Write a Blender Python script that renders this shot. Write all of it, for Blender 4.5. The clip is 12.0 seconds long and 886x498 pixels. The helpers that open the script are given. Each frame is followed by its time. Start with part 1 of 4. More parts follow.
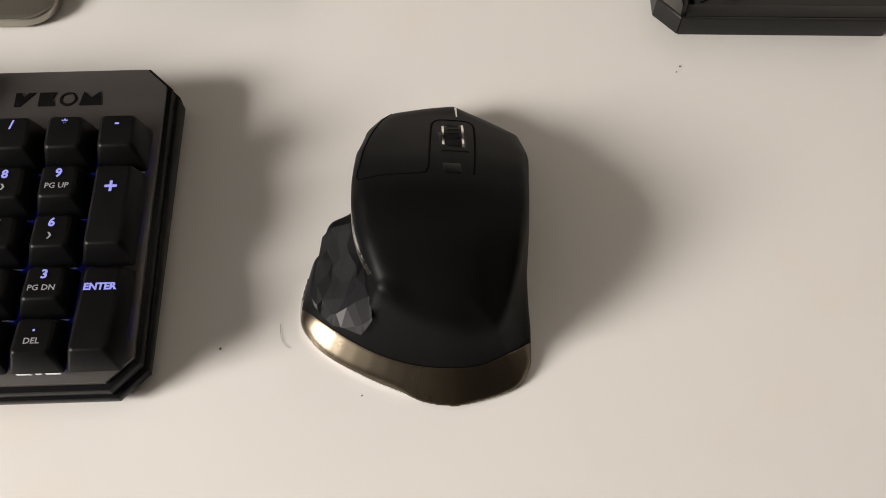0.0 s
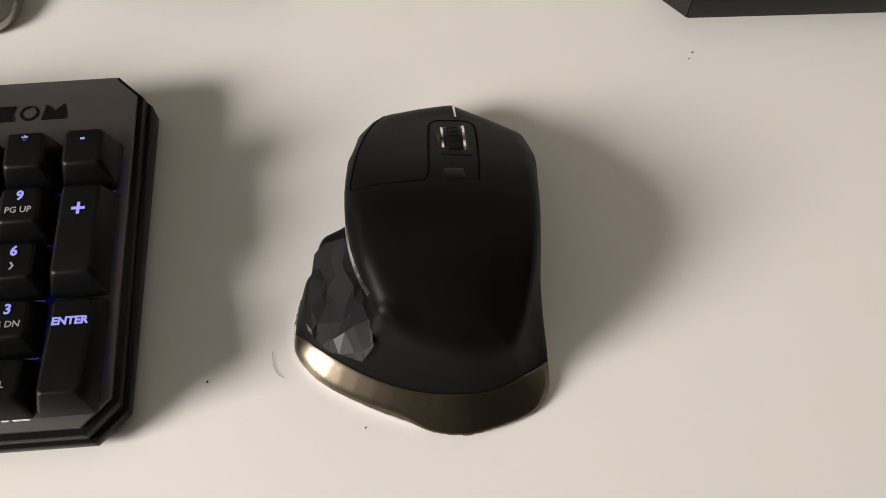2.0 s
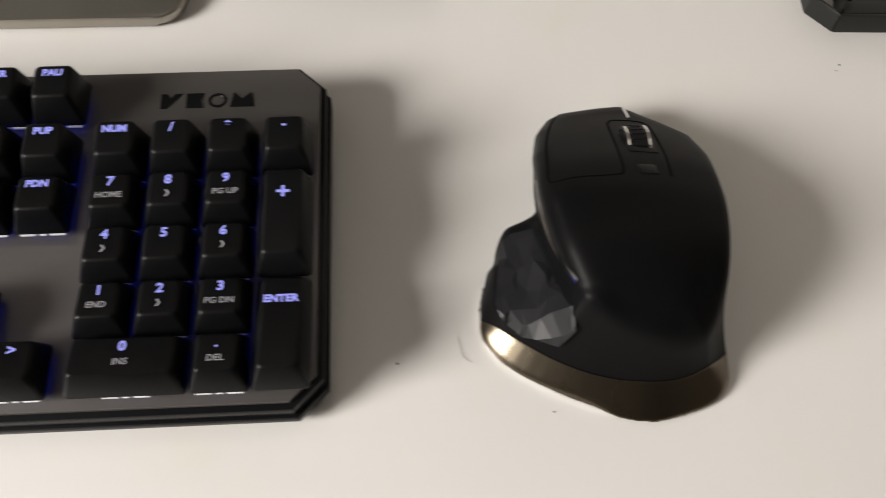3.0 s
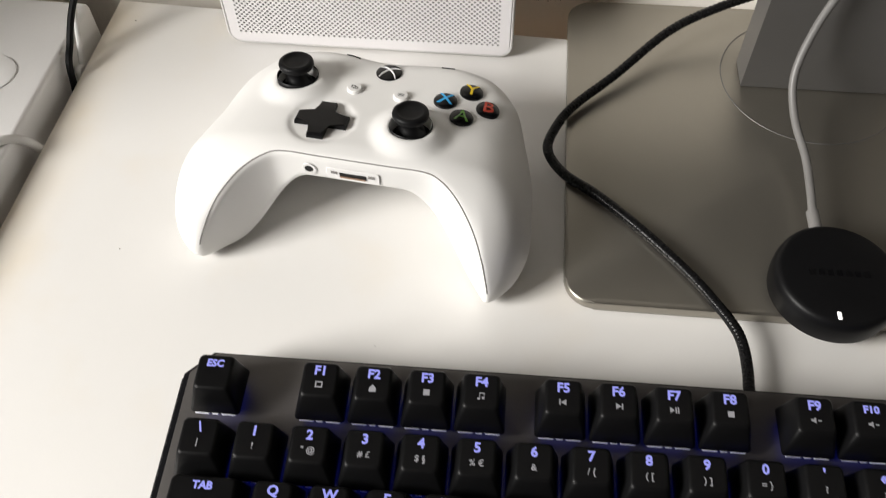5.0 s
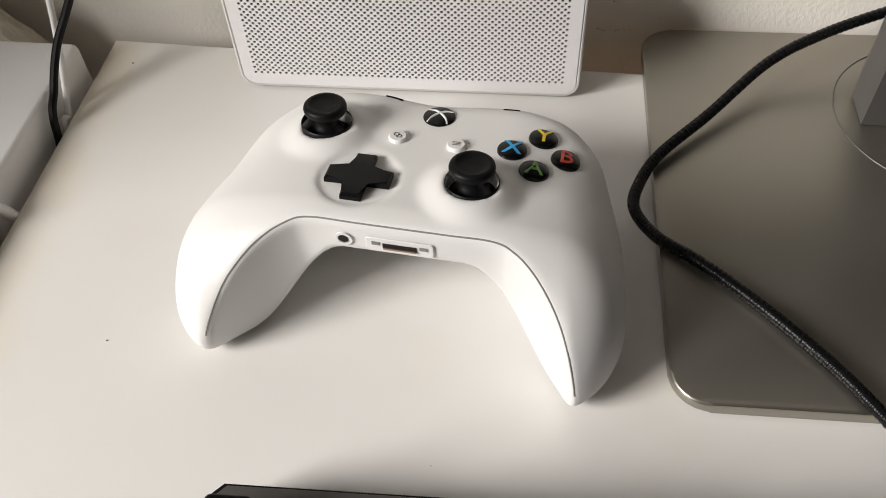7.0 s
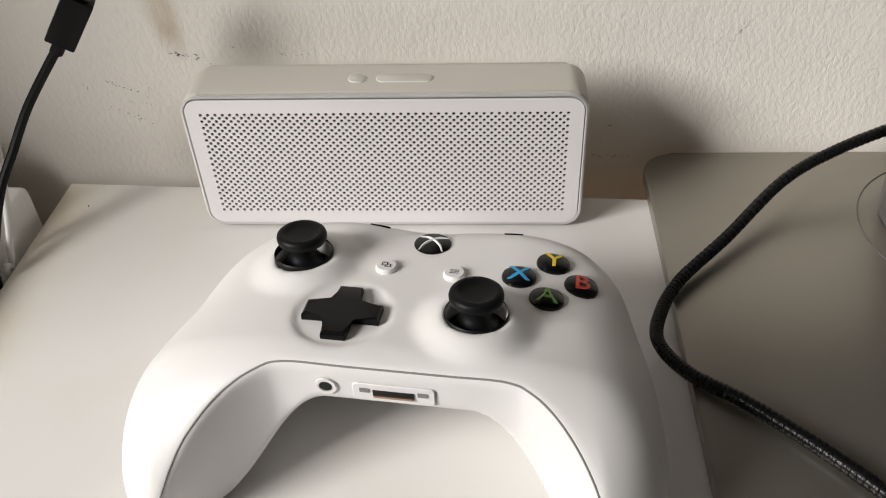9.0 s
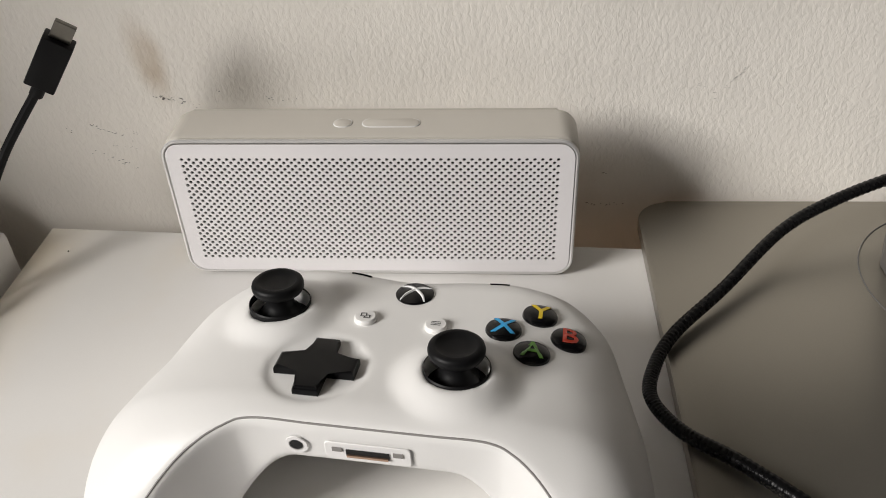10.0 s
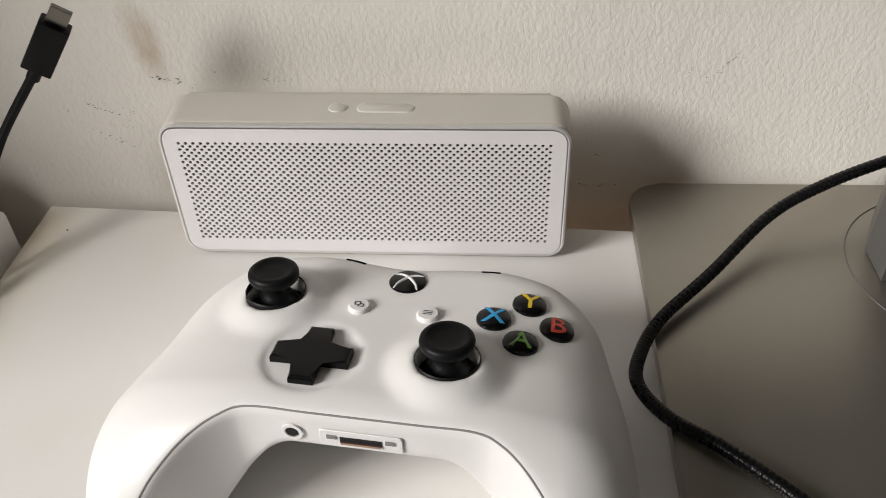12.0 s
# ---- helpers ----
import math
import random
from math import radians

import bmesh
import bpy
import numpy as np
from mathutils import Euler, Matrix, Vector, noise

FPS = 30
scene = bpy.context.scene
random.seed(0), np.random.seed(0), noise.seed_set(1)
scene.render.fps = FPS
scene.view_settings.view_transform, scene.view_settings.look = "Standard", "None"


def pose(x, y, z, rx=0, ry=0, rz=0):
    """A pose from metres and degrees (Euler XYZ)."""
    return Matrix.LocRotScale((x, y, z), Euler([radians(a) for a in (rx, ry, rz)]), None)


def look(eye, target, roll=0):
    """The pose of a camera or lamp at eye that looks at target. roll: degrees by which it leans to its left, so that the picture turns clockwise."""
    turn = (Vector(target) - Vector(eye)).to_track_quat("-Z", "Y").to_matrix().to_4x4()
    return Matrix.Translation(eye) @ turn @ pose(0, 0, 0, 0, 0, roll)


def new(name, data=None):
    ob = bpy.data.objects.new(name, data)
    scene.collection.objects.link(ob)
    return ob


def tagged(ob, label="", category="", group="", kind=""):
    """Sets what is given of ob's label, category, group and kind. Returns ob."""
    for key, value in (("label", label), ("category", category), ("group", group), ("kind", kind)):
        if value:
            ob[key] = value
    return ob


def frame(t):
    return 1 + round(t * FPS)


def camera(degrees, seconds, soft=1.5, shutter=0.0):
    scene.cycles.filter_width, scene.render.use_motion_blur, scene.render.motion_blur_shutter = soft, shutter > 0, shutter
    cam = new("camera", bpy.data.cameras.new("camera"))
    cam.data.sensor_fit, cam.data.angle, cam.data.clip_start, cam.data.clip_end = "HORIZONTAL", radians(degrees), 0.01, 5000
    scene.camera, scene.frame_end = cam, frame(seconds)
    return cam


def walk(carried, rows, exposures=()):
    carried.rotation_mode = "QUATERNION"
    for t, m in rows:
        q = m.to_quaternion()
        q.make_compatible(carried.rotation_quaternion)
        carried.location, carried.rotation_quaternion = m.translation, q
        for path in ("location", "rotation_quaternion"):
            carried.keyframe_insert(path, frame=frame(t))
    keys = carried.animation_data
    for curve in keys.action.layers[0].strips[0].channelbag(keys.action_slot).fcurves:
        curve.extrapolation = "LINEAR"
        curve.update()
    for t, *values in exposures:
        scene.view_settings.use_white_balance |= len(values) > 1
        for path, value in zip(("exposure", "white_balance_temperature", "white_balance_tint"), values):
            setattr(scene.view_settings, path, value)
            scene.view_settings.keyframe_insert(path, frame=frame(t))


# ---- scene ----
cam = camera(54.3, 12.0, soft=0.95, shutter=0.2)
PATH = [
    (0, (0.531, -0.184, 0.294), (0.564, 0.73, -1.484), 0.2),
    (0.5, (0.528, -0.175, 0.281), (0.565, 0.73, -1.503), -0.9),
    (1, (0.529, -0.168, 0.271), (0.561, 0.739, -1.511), -1.9),
    (1.5, (0.525, -0.163, 0.271), (0.577, 0.751, -1.507), -1.2),
    (2, (0.527, -0.166, 0.272), (0.583, 0.739, -1.511), -0.8),
    (2.5, (0.522, -0.172, 0.273), (0.595, 0.737, -1.507), 0.1),
    (2.7, (0.505, -0.175, 0.274), (0.599, 0.743, -1.501), 1.8),
    (4.3, (0.185, -0.143, 0.307), (0.122, 0.92, -1.386), 0.9),
    (4.5, (0.151, -0.131, 0.312), (0.059, 0.952, -1.367), -0.2),
    (5, (0.106, -0.111, 0.311), (-0.011, 1.049, -1.314), -1.1),
    (5.5, (0.094, -0.082, 0.285), (-0.038, 1.156, -1.28), -1.7),
    (6, (0.094, -0.06, 0.26), (-0.071, 1.18, -1.301), -2.6),
    (6.5, (0.089, -0.059, 0.258), (-0.083, 1.181, -1.302), -3.0),
    (8.3, (0.072, -0.045, 0.235), (-0.007, 1.23, -1.304), -2.9),
    (8.5, (0.075, -0.043, 0.228), (-0.01, 1.316, -1.237), -2.9),
    (9, (0.072, -0.034, 0.221), (-0.03, 1.48, -1.082), -2.8),
    (9.5, (0.074, -0.034, 0.217), (-0.037, 1.544, -1.007), -2.8),
    (10, (0.078, -0.025, 0.215), (-0.034, 1.556, -1.005), -2.5),
    (10.5, (0.081, -0.018, 0.219), (-0.031, 1.553, -1.013), -2.4),
    (11, (0.087, -0.022, 0.224), (-0.019, 1.53, -1.033), -2.2),
    (11.5, (0.089, -0.023, 0.222), (-0.014, 1.505, -1.064), -2.0),
    (12, (0.08, -0.023, 0.226), (-0.027, 1.495, -1.071), -2.2),
]
walk(cam, [(t, look(eye, target, roll)) for t, eye, target, roll in PATH],
     exposures=[(0, -0.38, 6950, 12), (2.7, -0.35, 6800, 11), (4.4, -0.49, 6600, 9), (5.0, -0.62, 6600, 9), (6.5, -0.90, 6650, 10), (9.0, -0.91, 6600, 10), (10.0, -0.98, 6600, 10), (12, -0.97, 6600, 10)])

# ---- light ----
world = bpy.data.worlds.new("sky")
world.use_nodes = True
scene.world = world
wn = world.node_tree
sky = wn.nodes.new("ShaderNodeTexSky")
sky.sky_type, sky.sun_disc = "NISHITA", False
sky.sun_elevation, sky.sun_rotation = radians(35), radians(-100)
wn.nodes["Background"].inputs[1].default_value = 0.1
wn.links.new(sky.outputs[0], wn.nodes["Background"].inputs[0])

WIN_Y, WIN_Z, WIN_W, WIN_H = -0.86, 1.12, 0.88, 0.86
lamp = bpy.data.lights.new("window_daylight", "AREA")
lamp.shape, lamp.size, lamp.size_y = "RECTANGLE", WIN_H, WIN_W
lamp.energy, lamp.color = 158, (1.0, 0.975, 0.95)
lamp_ob = new("window_daylight", lamp)
lamp_ob.matrix_world = look((-1.724, WIN_Y, WIN_Z), (0.2, WIN_Y + 0.39, 0.39))

# ---- materials ----


def material(name, color, rough=0.5, metal=0.0, vary=0.1, scale=40.0, fine=900.0, bump=0.1, stretch=(1, 1, 1),
             emit=None, power=0.0, coat=0.0, depth=0.0005, random_tint=0.0, rough_vary=0.1, spec=0.5):
    """A surface with coarse and fine variation of colour and gloss, and a fine relief. Scales are per metre."""
    m = bpy.data.materials.new(name)
    m.use_nodes = True
    nt, n, l = m.node_tree, m.node_tree.nodes, m.node_tree.links
    b = n["Principled BSDF"]
    co = n.new("ShaderNodeTexCoord")
    mp = n.new("ShaderNodeMapping")
    mp.inputs["Scale"].default_value = stretch
    l.new(co.outputs["Object"], mp.inputs[0])
    big, small = n.new("ShaderNodeTexNoise"), n.new("ShaderNodeTexNoise")
    big.inputs["Scale"].default_value, small.inputs["Scale"].default_value = scale, fine
    big.inputs["Detail"].default_value, small.inputs["Detail"].default_value = 4, 3
    for t in (big, small):
        l.new(mp.outputs[0], t.inputs["Vector"])
    add = n.new("ShaderNodeMath")
    add.operation = "MULTIPLY_ADD"
    add.inputs[1].default_value = 0.4
    l.new(small.outputs[0], add.inputs[0])
    l.new(big.outputs[0], add.inputs[2])
    fac = add.outputs[0]
    if random_tint:
        info, ad2 = n.new("ShaderNodeObjectInfo"), n.new("ShaderNodeMath")
        ad2.operation, ad2.inputs[1].default_value = "MULTIPLY_ADD", random_tint
        l.new(info.outputs["Random"], ad2.inputs[0])
        l.new(fac, ad2.inputs[2])
        fac = ad2.outputs[0]
    ramp = n.new("ShaderNodeMapRange")
    ramp.inputs[1].default_value, ramp.inputs[2].default_value = 0.4, 1.0
    ramp.inputs[3].default_value, ramp.inputs[4].default_value = 1 - vary, 1 + vary
    l.new(fac, ramp.inputs[0])
    mix = n.new("ShaderNodeVectorMath")
    mix.operation = "SCALE"
    mix.inputs[0].default_value = color
    l.new(ramp.outputs[0], mix.inputs["Scale"])
    l.new(mix.outputs[0], b.inputs["Base Color"])
    rr = n.new("ShaderNodeMapRange")
    rr.inputs[1].default_value, rr.inputs[2].default_value = 0.4, 1.0
    rr.inputs[3].default_value, rr.inputs[4].default_value = rough * (1 - rough_vary), min(1, rough * (1 + rough_vary))
    l.new(big.outputs[0], rr.inputs[0])
    l.new(rr.outputs[0], b.inputs["Roughness"])
    b.inputs["Metallic"].default_value = metal
    b.inputs["Specular IOR Level"].default_value = spec
    b.inputs["Coat Weight"].default_value = coat
    if bump:
        bp = n.new("ShaderNodeBump")
        bp.inputs["Strength"].default_value, bp.inputs["Distance"].default_value = bump, depth
        l.new(small.outputs[0], bp.inputs["Height"])
        l.new(bp.outputs[0], b.inputs["Normal"])
    if emit:
        b.inputs["Emission Color"].default_value = (*emit, 1)
        b.inputs["Emission Strength"].default_value = power
    return m


M = dict(
    desk=material("white_laminate", (0.74, 0.726, 0.703), 0.42, vary=0.02, scale=9, fine=1400, bump=0.04, depth=0.0002),
    # unseen room walls: near black, so that little light bounces into the shadows
    room_dark=material("low_bounce_walls", (0.06, 0.054, 0.047), 0.8, vary=0.04, scale=3, fine=300, bump=0.2),
    # unseen ceiling, darkened in the same way to hold back fill light
    ceiling=material("low_bounce_ceiling", (0.13, 0.122, 0.113), 0.85, vary=0.03, scale=3, fine=300, bump=0.1),
    floor=material("wood_floor", (0.30, 0.19, 0.11), 0.45, vary=0.25, scale=3, fine=60, stretch=(1, 6, 1)),
    shell=material("controller_white_plastic", (0.76, 0.752, 0.735), 0.42, vary=0.015, scale=30, fine=2600, bump=0.12, depth=0.0001),
    shell_back=material("controller_back_plastic", (0.78, 0.77, 0.76), 0.5, vary=0.02, scale=30, fine=2600, bump=0.15, depth=0.0001),
    rubber=material("black_rubber", (0.0055, 0.0055, 0.006), 0.5, spec=0.16, vary=0.15, fine=2500, bump=0.25, depth=0.0001),
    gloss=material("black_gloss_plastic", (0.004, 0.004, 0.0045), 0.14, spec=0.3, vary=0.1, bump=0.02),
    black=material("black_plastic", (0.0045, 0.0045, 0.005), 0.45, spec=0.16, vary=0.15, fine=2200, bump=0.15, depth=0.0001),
    pad_black=material("direction_pad_plastic", (0.0035, 0.0035, 0.004), 0.22, spec=0.2, vary=0.1, bump=0.03),
    dark=material("dark_hole", (0.004, 0.004, 0.004), 0.8, vary=0.0, bump=0),
    key=material("keycap_black_plastic", (0.0042, 0.0042, 0.0045), 0.40, spec=0.12, vary=0.25, scale=120, fine=3000, bump=0.2, depth=0.0001, random_tint=0.2),
    plate=material("keyboard_brushed_plate", (0.13, 0.122, 0.117), 0.40, 0.5, spec=0.3, vary=0.08, scale=60, fine=1500, bump=0.1, stretch=(0.1, 1, 1), depth=0.0001),
    case=material("keyboard_case_plastic", (0.006, 0.006, 0.007), 0.34, spec=0.14, vary=0.15, bump=0.08),
    legend=material("backlit_legend", (0.25, 0.25, 0.6), 0.5, vary=0.0, bump=0, emit=(0.25, 0.31, 1.0), power=0.54),
    print=material("printed_legend", (0.33, 0.33, 0.36), 0.5, vary=0.05, bump=0),
    led=material("blue_led_switch", (0.02, 0.02, 0.06), 0.4, vary=0.0, bump=0, emit=(0.02, 0.04, 0.9), power=0.7),
    switch=material("switch_housing", (0.80, 0.81, 0.84), 0.3, vary=0.1, bump=0),
    alu=material("satin_aluminium", (0.36, 0.338, 0.295), 0.37, 0.88, vary=0.04, scale=20, fine=1800, bump=0.08, depth=0.0001),
    neck=material("neck_grey_paint", (0.20, 0.195, 0.19), 0.42, 0.6, vary=0.05, scale=20, fine=1800, bump=0.08, depth=0.0001),
    chrome=material("bright_metal", (0.80, 0.79, 0.77), 0.16, 1.0, vary=0.05, bump=0),
    rim=material("pale_metal_rim", (0.72, 0.71, 0.70), 0.34, 0.5, vary=0.04, bump=0),
    bronze=material("bronze_metal_band", (0.150, 0.125, 0.092), 0.30, 1.0, vary=0.06, scale=40, fine=1200, bump=0.05, depth=0.0001),
    mouse=material("mouse_soft_black", (0.0045, 0.0045, 0.0048), 0.44, spec=0.06, vary=0.1, scale=40, fine=3000, bump=0.12, depth=0.0001),
    thumb=material("mouse_thumb_rubber", (0.010, 0.010, 0.0112), 0.44, spec=0.22, vary=0.12, fine=3000, bump=0.1, depth=0.0001),
    seam=material("seam_dark", (0.003, 0.003, 0.003), 0.8, spec=0.02, vary=0.0, bump=0),
    grey_seam=material("seam_grey", (0.22, 0.21, 0.2), 0.6, vary=0.0, bump=0),
    cloth=material("braided_black_sleeve", (0.0045, 0.0045, 0.005), 0.30, spec=0.2, vary=0.5, scale=700, fine=1500, bump=0.4, depth=0.0003),
    grey_cable=material("grey_cable_rubber", (0.17, 0.165, 0.16), 0.45, vary=0.08),
    white_cable=material("white_cable_rubber", (0.72, 0.71, 0.69), 0.45, vary=0.05),
    box=material("white_box_plastic", (0.78, 0.77, 0.76), 0.4, vary=0.03, scale=15),
    speaker=material("speaker_warm_grey_shell", (0.55, 0.52, 0.47), 0.5, vary=0.03, scale=30, fine=2500, bump=0.1, depth=0.0001),
    grille=material("speaker_white_grille", (0.78, 0.76, 0.77), 0.4, vary=0.02, scale=30, bump=0.03),
    steel=material("black_painted_steel", (0.007, 0.007, 0.0065), 0.42, 0.0, spec=0.35, vary=0.12, fine=1600, bump=0.15, depth=0.0001),
    green=material("letter_green", (0.12, 0.32, 0.04), 0.3, vary=0.0, bump=0),
    red=material("letter_red", (0.40, 0.04, 0.02), 0.3, vary=0.0, bump=0),
    blue=material("letter_blue", (0.03, 0.33, 0.65), 0.3, vary=0.0, bump=0),
    yellow=material("letter_yellow", (0.70, 0.50, 0.02), 0.3, vary=0.0, bump=0),
    white=material("white_print", (0.78, 0.78, 0.78), 0.4, vary=0.0, bump=0),
    copper=material("copper_contact", (0.45, 0.30, 0.22), 0.3, 0.9, vary=0.1, bump=0),
    white_led=material("white_indicator", (0.8, 0.8, 0.8), 0.4, vary=0.0, bump=0, emit=(1, 0.97, 0.95), power=1.2),
    tip=material("dull_plug_metal", (0.20, 0.19, 0.17), 0.35, 1.0, vary=0.1, bump=0),
    paper=material("crumpled_paper", (0.62, 0.58, 0.48), 0.8, vary=0.15, scale=80),
    scuff=material("wall_scuff_mark", (0.17, 0.16, 0.15), 0.9, vary=0.3, bump=0),
    speck=material("dust_speck", (0.12, 0.10, 0.08), 0.9, vary=0.3, bump=0),
)


def wall_material():
    """Old off-white plaster: roller relief drawn out upwards, faint stains and one brown smudge."""
    m = material("wall_plaster", (0.86, 0.825, 0.765), 0.75, vary=0.03, scale=12, fine=300, bump=0)
    n, l = m.node_tree.nodes, m.node_tree.links
    b = n["Principled BSDF"]
    co, mp = n.new("ShaderNodeTexCoord"), n.new("ShaderNodeMapping")
    mp.inputs["Scale"].default_value = (1, 1, 0.6)
    mp.inputs["Rotation"].default_value = (0, radians(12), 0)
    l.new(co.outputs["Object"], mp.inputs[0])
    t1, t2 = n.new("ShaderNodeTexNoise"), n.new("ShaderNodeTexNoise")
    t1.inputs["Scale"].default_value, t1.inputs["Detail"].default_value, t1.inputs["Distortion"].default_value = 560, 3, 0.5
    t2.inputs["Scale"].default_value, t2.inputs["Detail"].default_value = 90, 2
    for t in (t1, t2):
        l.new(mp.outputs[0], t.inputs["Vector"])
    add = n.new("ShaderNodeMath")
    add.operation = "ADD"
    l.new(t1.outputs[0], add.inputs[0])
    l.new(t2.outputs[0], add.inputs[1])
    bp = n.new("ShaderNodeBump")
    bp.inputs["Strength"].default_value, bp.inputs["Distance"].default_value = 0.35, 0.0009
    l.new(add.outputs[0], bp.inputs["Height"])
    l.new(bp.outputs[0], b.inputs["Normal"])
    # the brown smudge, an upright oval with a ragged edge
    sm = n.new("ShaderNodeMapping")
    sm.vector_type = "TEXTURE"
    sm.inputs["Location"].default_value = (SMUDGE[0], 0, SMUDGE[1])
    sm.inputs["Rotation"].default_value = (0, radians(-10), 0)
    sm.inputs["Scale"].default_value = (0.0090, 10, 0.022)
    l.new(co.outputs["Object"], sm.inputs[0])
    ln = n.new("ShaderNodeVectorMath")
    ln.operation = "LENGTH"
    l.new(sm.outputs[0], ln.inputs[0])
    mr = n.new("ShaderNodeMapRange")
    mr.interpolation_type = "SMOOTHSTEP"
    mr.inputs[1].default_value, mr.inputs[2].default_value = 0.2, 1.1
    mr.inputs[3].default_value, mr.inputs[4].default_value = 0.95, 0.0
    l.new(ln.outputs["Value"], mr.inputs[0])
    nz = n.new("ShaderNodeMath")
    nz.operation = "MULTIPLY"
    l.new(mr.outputs[0], nz.inputs[0])
    l.new(t2.outputs[0], nz.inputs[1])
    mx = n.new("ShaderNodeMix")
    mx.data_type = "RGBA"
    old = b.inputs["Base Color"].links[0].from_socket
    l.new(nz.outputs[0], mx.inputs["Factor"])
    l.new(old, mx.inputs["A"])
    mx.inputs["B"].default_value = (0.46, 0.35, 0.23, 1)
    l.new(mx.outputs["Result"], b.inputs["Base Color"])
    return m



def stained_desk():
    """White laminate, yellowed in soft streaks along its end and here and there."""
    m = M["desk"]
    n, l = m.node_tree.nodes, m.node_tree.links
    p = n["Principled BSDF"]
    co, sep = n.new("ShaderNodeTexCoord"), n.new("ShaderNodeSeparateXYZ")
    l.new(co.outputs["Object"], sep.inputs[0])
    end = n.new("ShaderNodeMapRange")
    end.interpolation_type = "SMOOTHSTEP"
    end.inputs[1].default_value, end.inputs[2].default_value = 0.0, 0.035
    end.inputs[3].default_value, end.inputs[4].default_value = 0.75, 0.0
    l.new(sep.outputs[0], end.inputs[0])
    nz = n.new("ShaderNodeTexNoise")
    nz.inputs["Scale"].default_value, nz.inputs["Detail"].default_value = 22, 3
    l.new(co.outputs["Object"], nz.inputs["Vector"])
    spots = n.new("ShaderNodeMapRange")
    spots.inputs[1].default_value, spots.inputs[2].default_value = 0.56, 0.80
    spots.inputs[3].default_value, spots.inputs[4].default_value = 0.0, 0.16
    l.new(nz.outputs[0], spots.inputs[0])
    cut = n.new("ShaderNodeMath")
    cut.operation = "MULTIPLY"
    l.new(end.outputs[0], cut.inputs[0])
    l.new(nz.outputs[0], cut.inputs[1])
    both = n.new("ShaderNodeMath")
    both.operation, both.use_clamp = "ADD", True
    l.new(cut.outputs[0], both.inputs[0])
    l.new(spots.outputs[0], both.inputs[1])
    mx = n.new("ShaderNodeMix")
    mx.data_type = "RGBA"
    l.new(both.outputs[0], mx.inputs["Factor"])
    l.new(p.inputs["Base Color"].links[0].from_socket, mx.inputs["A"])
    mx.inputs["B"].default_value = (0.70, 0.58, 0.40, 1)
    l.new(mx.outputs["Result"], p.inputs["Base Color"])


stained_desk()

# ---- mesh helpers ----


def link_mesh(name, me, mat, parent=None, label="", smooth=None):
    """smooth: the angle in degrees below which edges are shaded smooth; None keeps faces flat."""
    me.materials.clear()
    me.materials.append(M[mat] if isinstance(mat, str) else mat)
    ob = new(name, me)
    if parent:
        ob.parent = parent
    if label:
        tagged(ob, label)
    if smooth is not None:
        me.shade_smooth()
        if smooth < 180:
            me.set_sharp_from_angle(angle=radians(smooth))
    return ob


def part(name, bm, mat, parent=None, label="", smooth=35):
    me = bpy.data.meshes.new(name)
    bmesh.ops.recalc_face_normals(bm, faces=bm.faces)
    bm.to_mesh(me)
    bm.free()
    return link_mesh(name, me, mat, parent, label, smooth)


def thing(name, label, category, m=None, group="", kind=""):
    ob = new(name)
    ob.empty_display_size = 0.01
    if m is not None:
        ob.matrix_world = m
    return tagged(ob, label, category, group, kind)


def bm_box(x0, x1, y0, y1, z0, z1, r=0.0, seg=2):
    bm = bmesh.new()
    bmesh.ops.create_cube(bm, size=1)
    for v in bm.verts:
        v.co = Vector((x0 + (v.co.x + 0.5) * (x1 - x0), y0 + (v.co.y + 0.5) * (y1 - y0), z0 + (v.co.z + 0.5) * (z1 - z0)))
    if r:
        bmesh.ops.bevel(bm, geom=bm.edges[:], offset=r, segments=seg, profile=0.5, affect="EDGES")
    return bm


def bm_prism(points, z0, z1, r=0.0, seg=2, top_only=False):
    """An upright prism over a plan outline, its rims rounded by r."""
    bm = bmesh.new()
    low = [bm.verts.new((x, y, z0)) for x, y in points]
    high = [bm.verts.new((x, y, z1)) for x, y in points]
    n = len(points)
    bm.faces.new(low[::-1])
    bm.faces.new(high)
    for i in range(n):
        bm.faces.new((low[i], low[(i + 1) % n], high[(i + 1) % n], high[i]))
    if r:
        rims = [e for e in bm.edges if abs(e.verts[0].co.z - e.verts[1].co.z) < 1e-7 and (not top_only or e.verts[0].co.z > (z0 + z1) / 2)]
        bmesh.ops.bevel(bm, geom=rims, offset=r, segments=seg, profile=0.5, affect="EDGES")
    return bm


def rounded_rect(x0, x1, y0, y1, r, seg=6):
    pts = []
    for cx, cy, a in ((x1 - r, y0 + r, -90), (x1 - r, y1 - r, 0), (x0 + r, y1 - r, 90), (x0 + r, y0 + r, 180)):
        for i in range(seg + 1):
            t = radians(a + 90 * i / seg)
            pts.append((cx + r * math.cos(t), cy + r * math.sin(t)))
    return pts


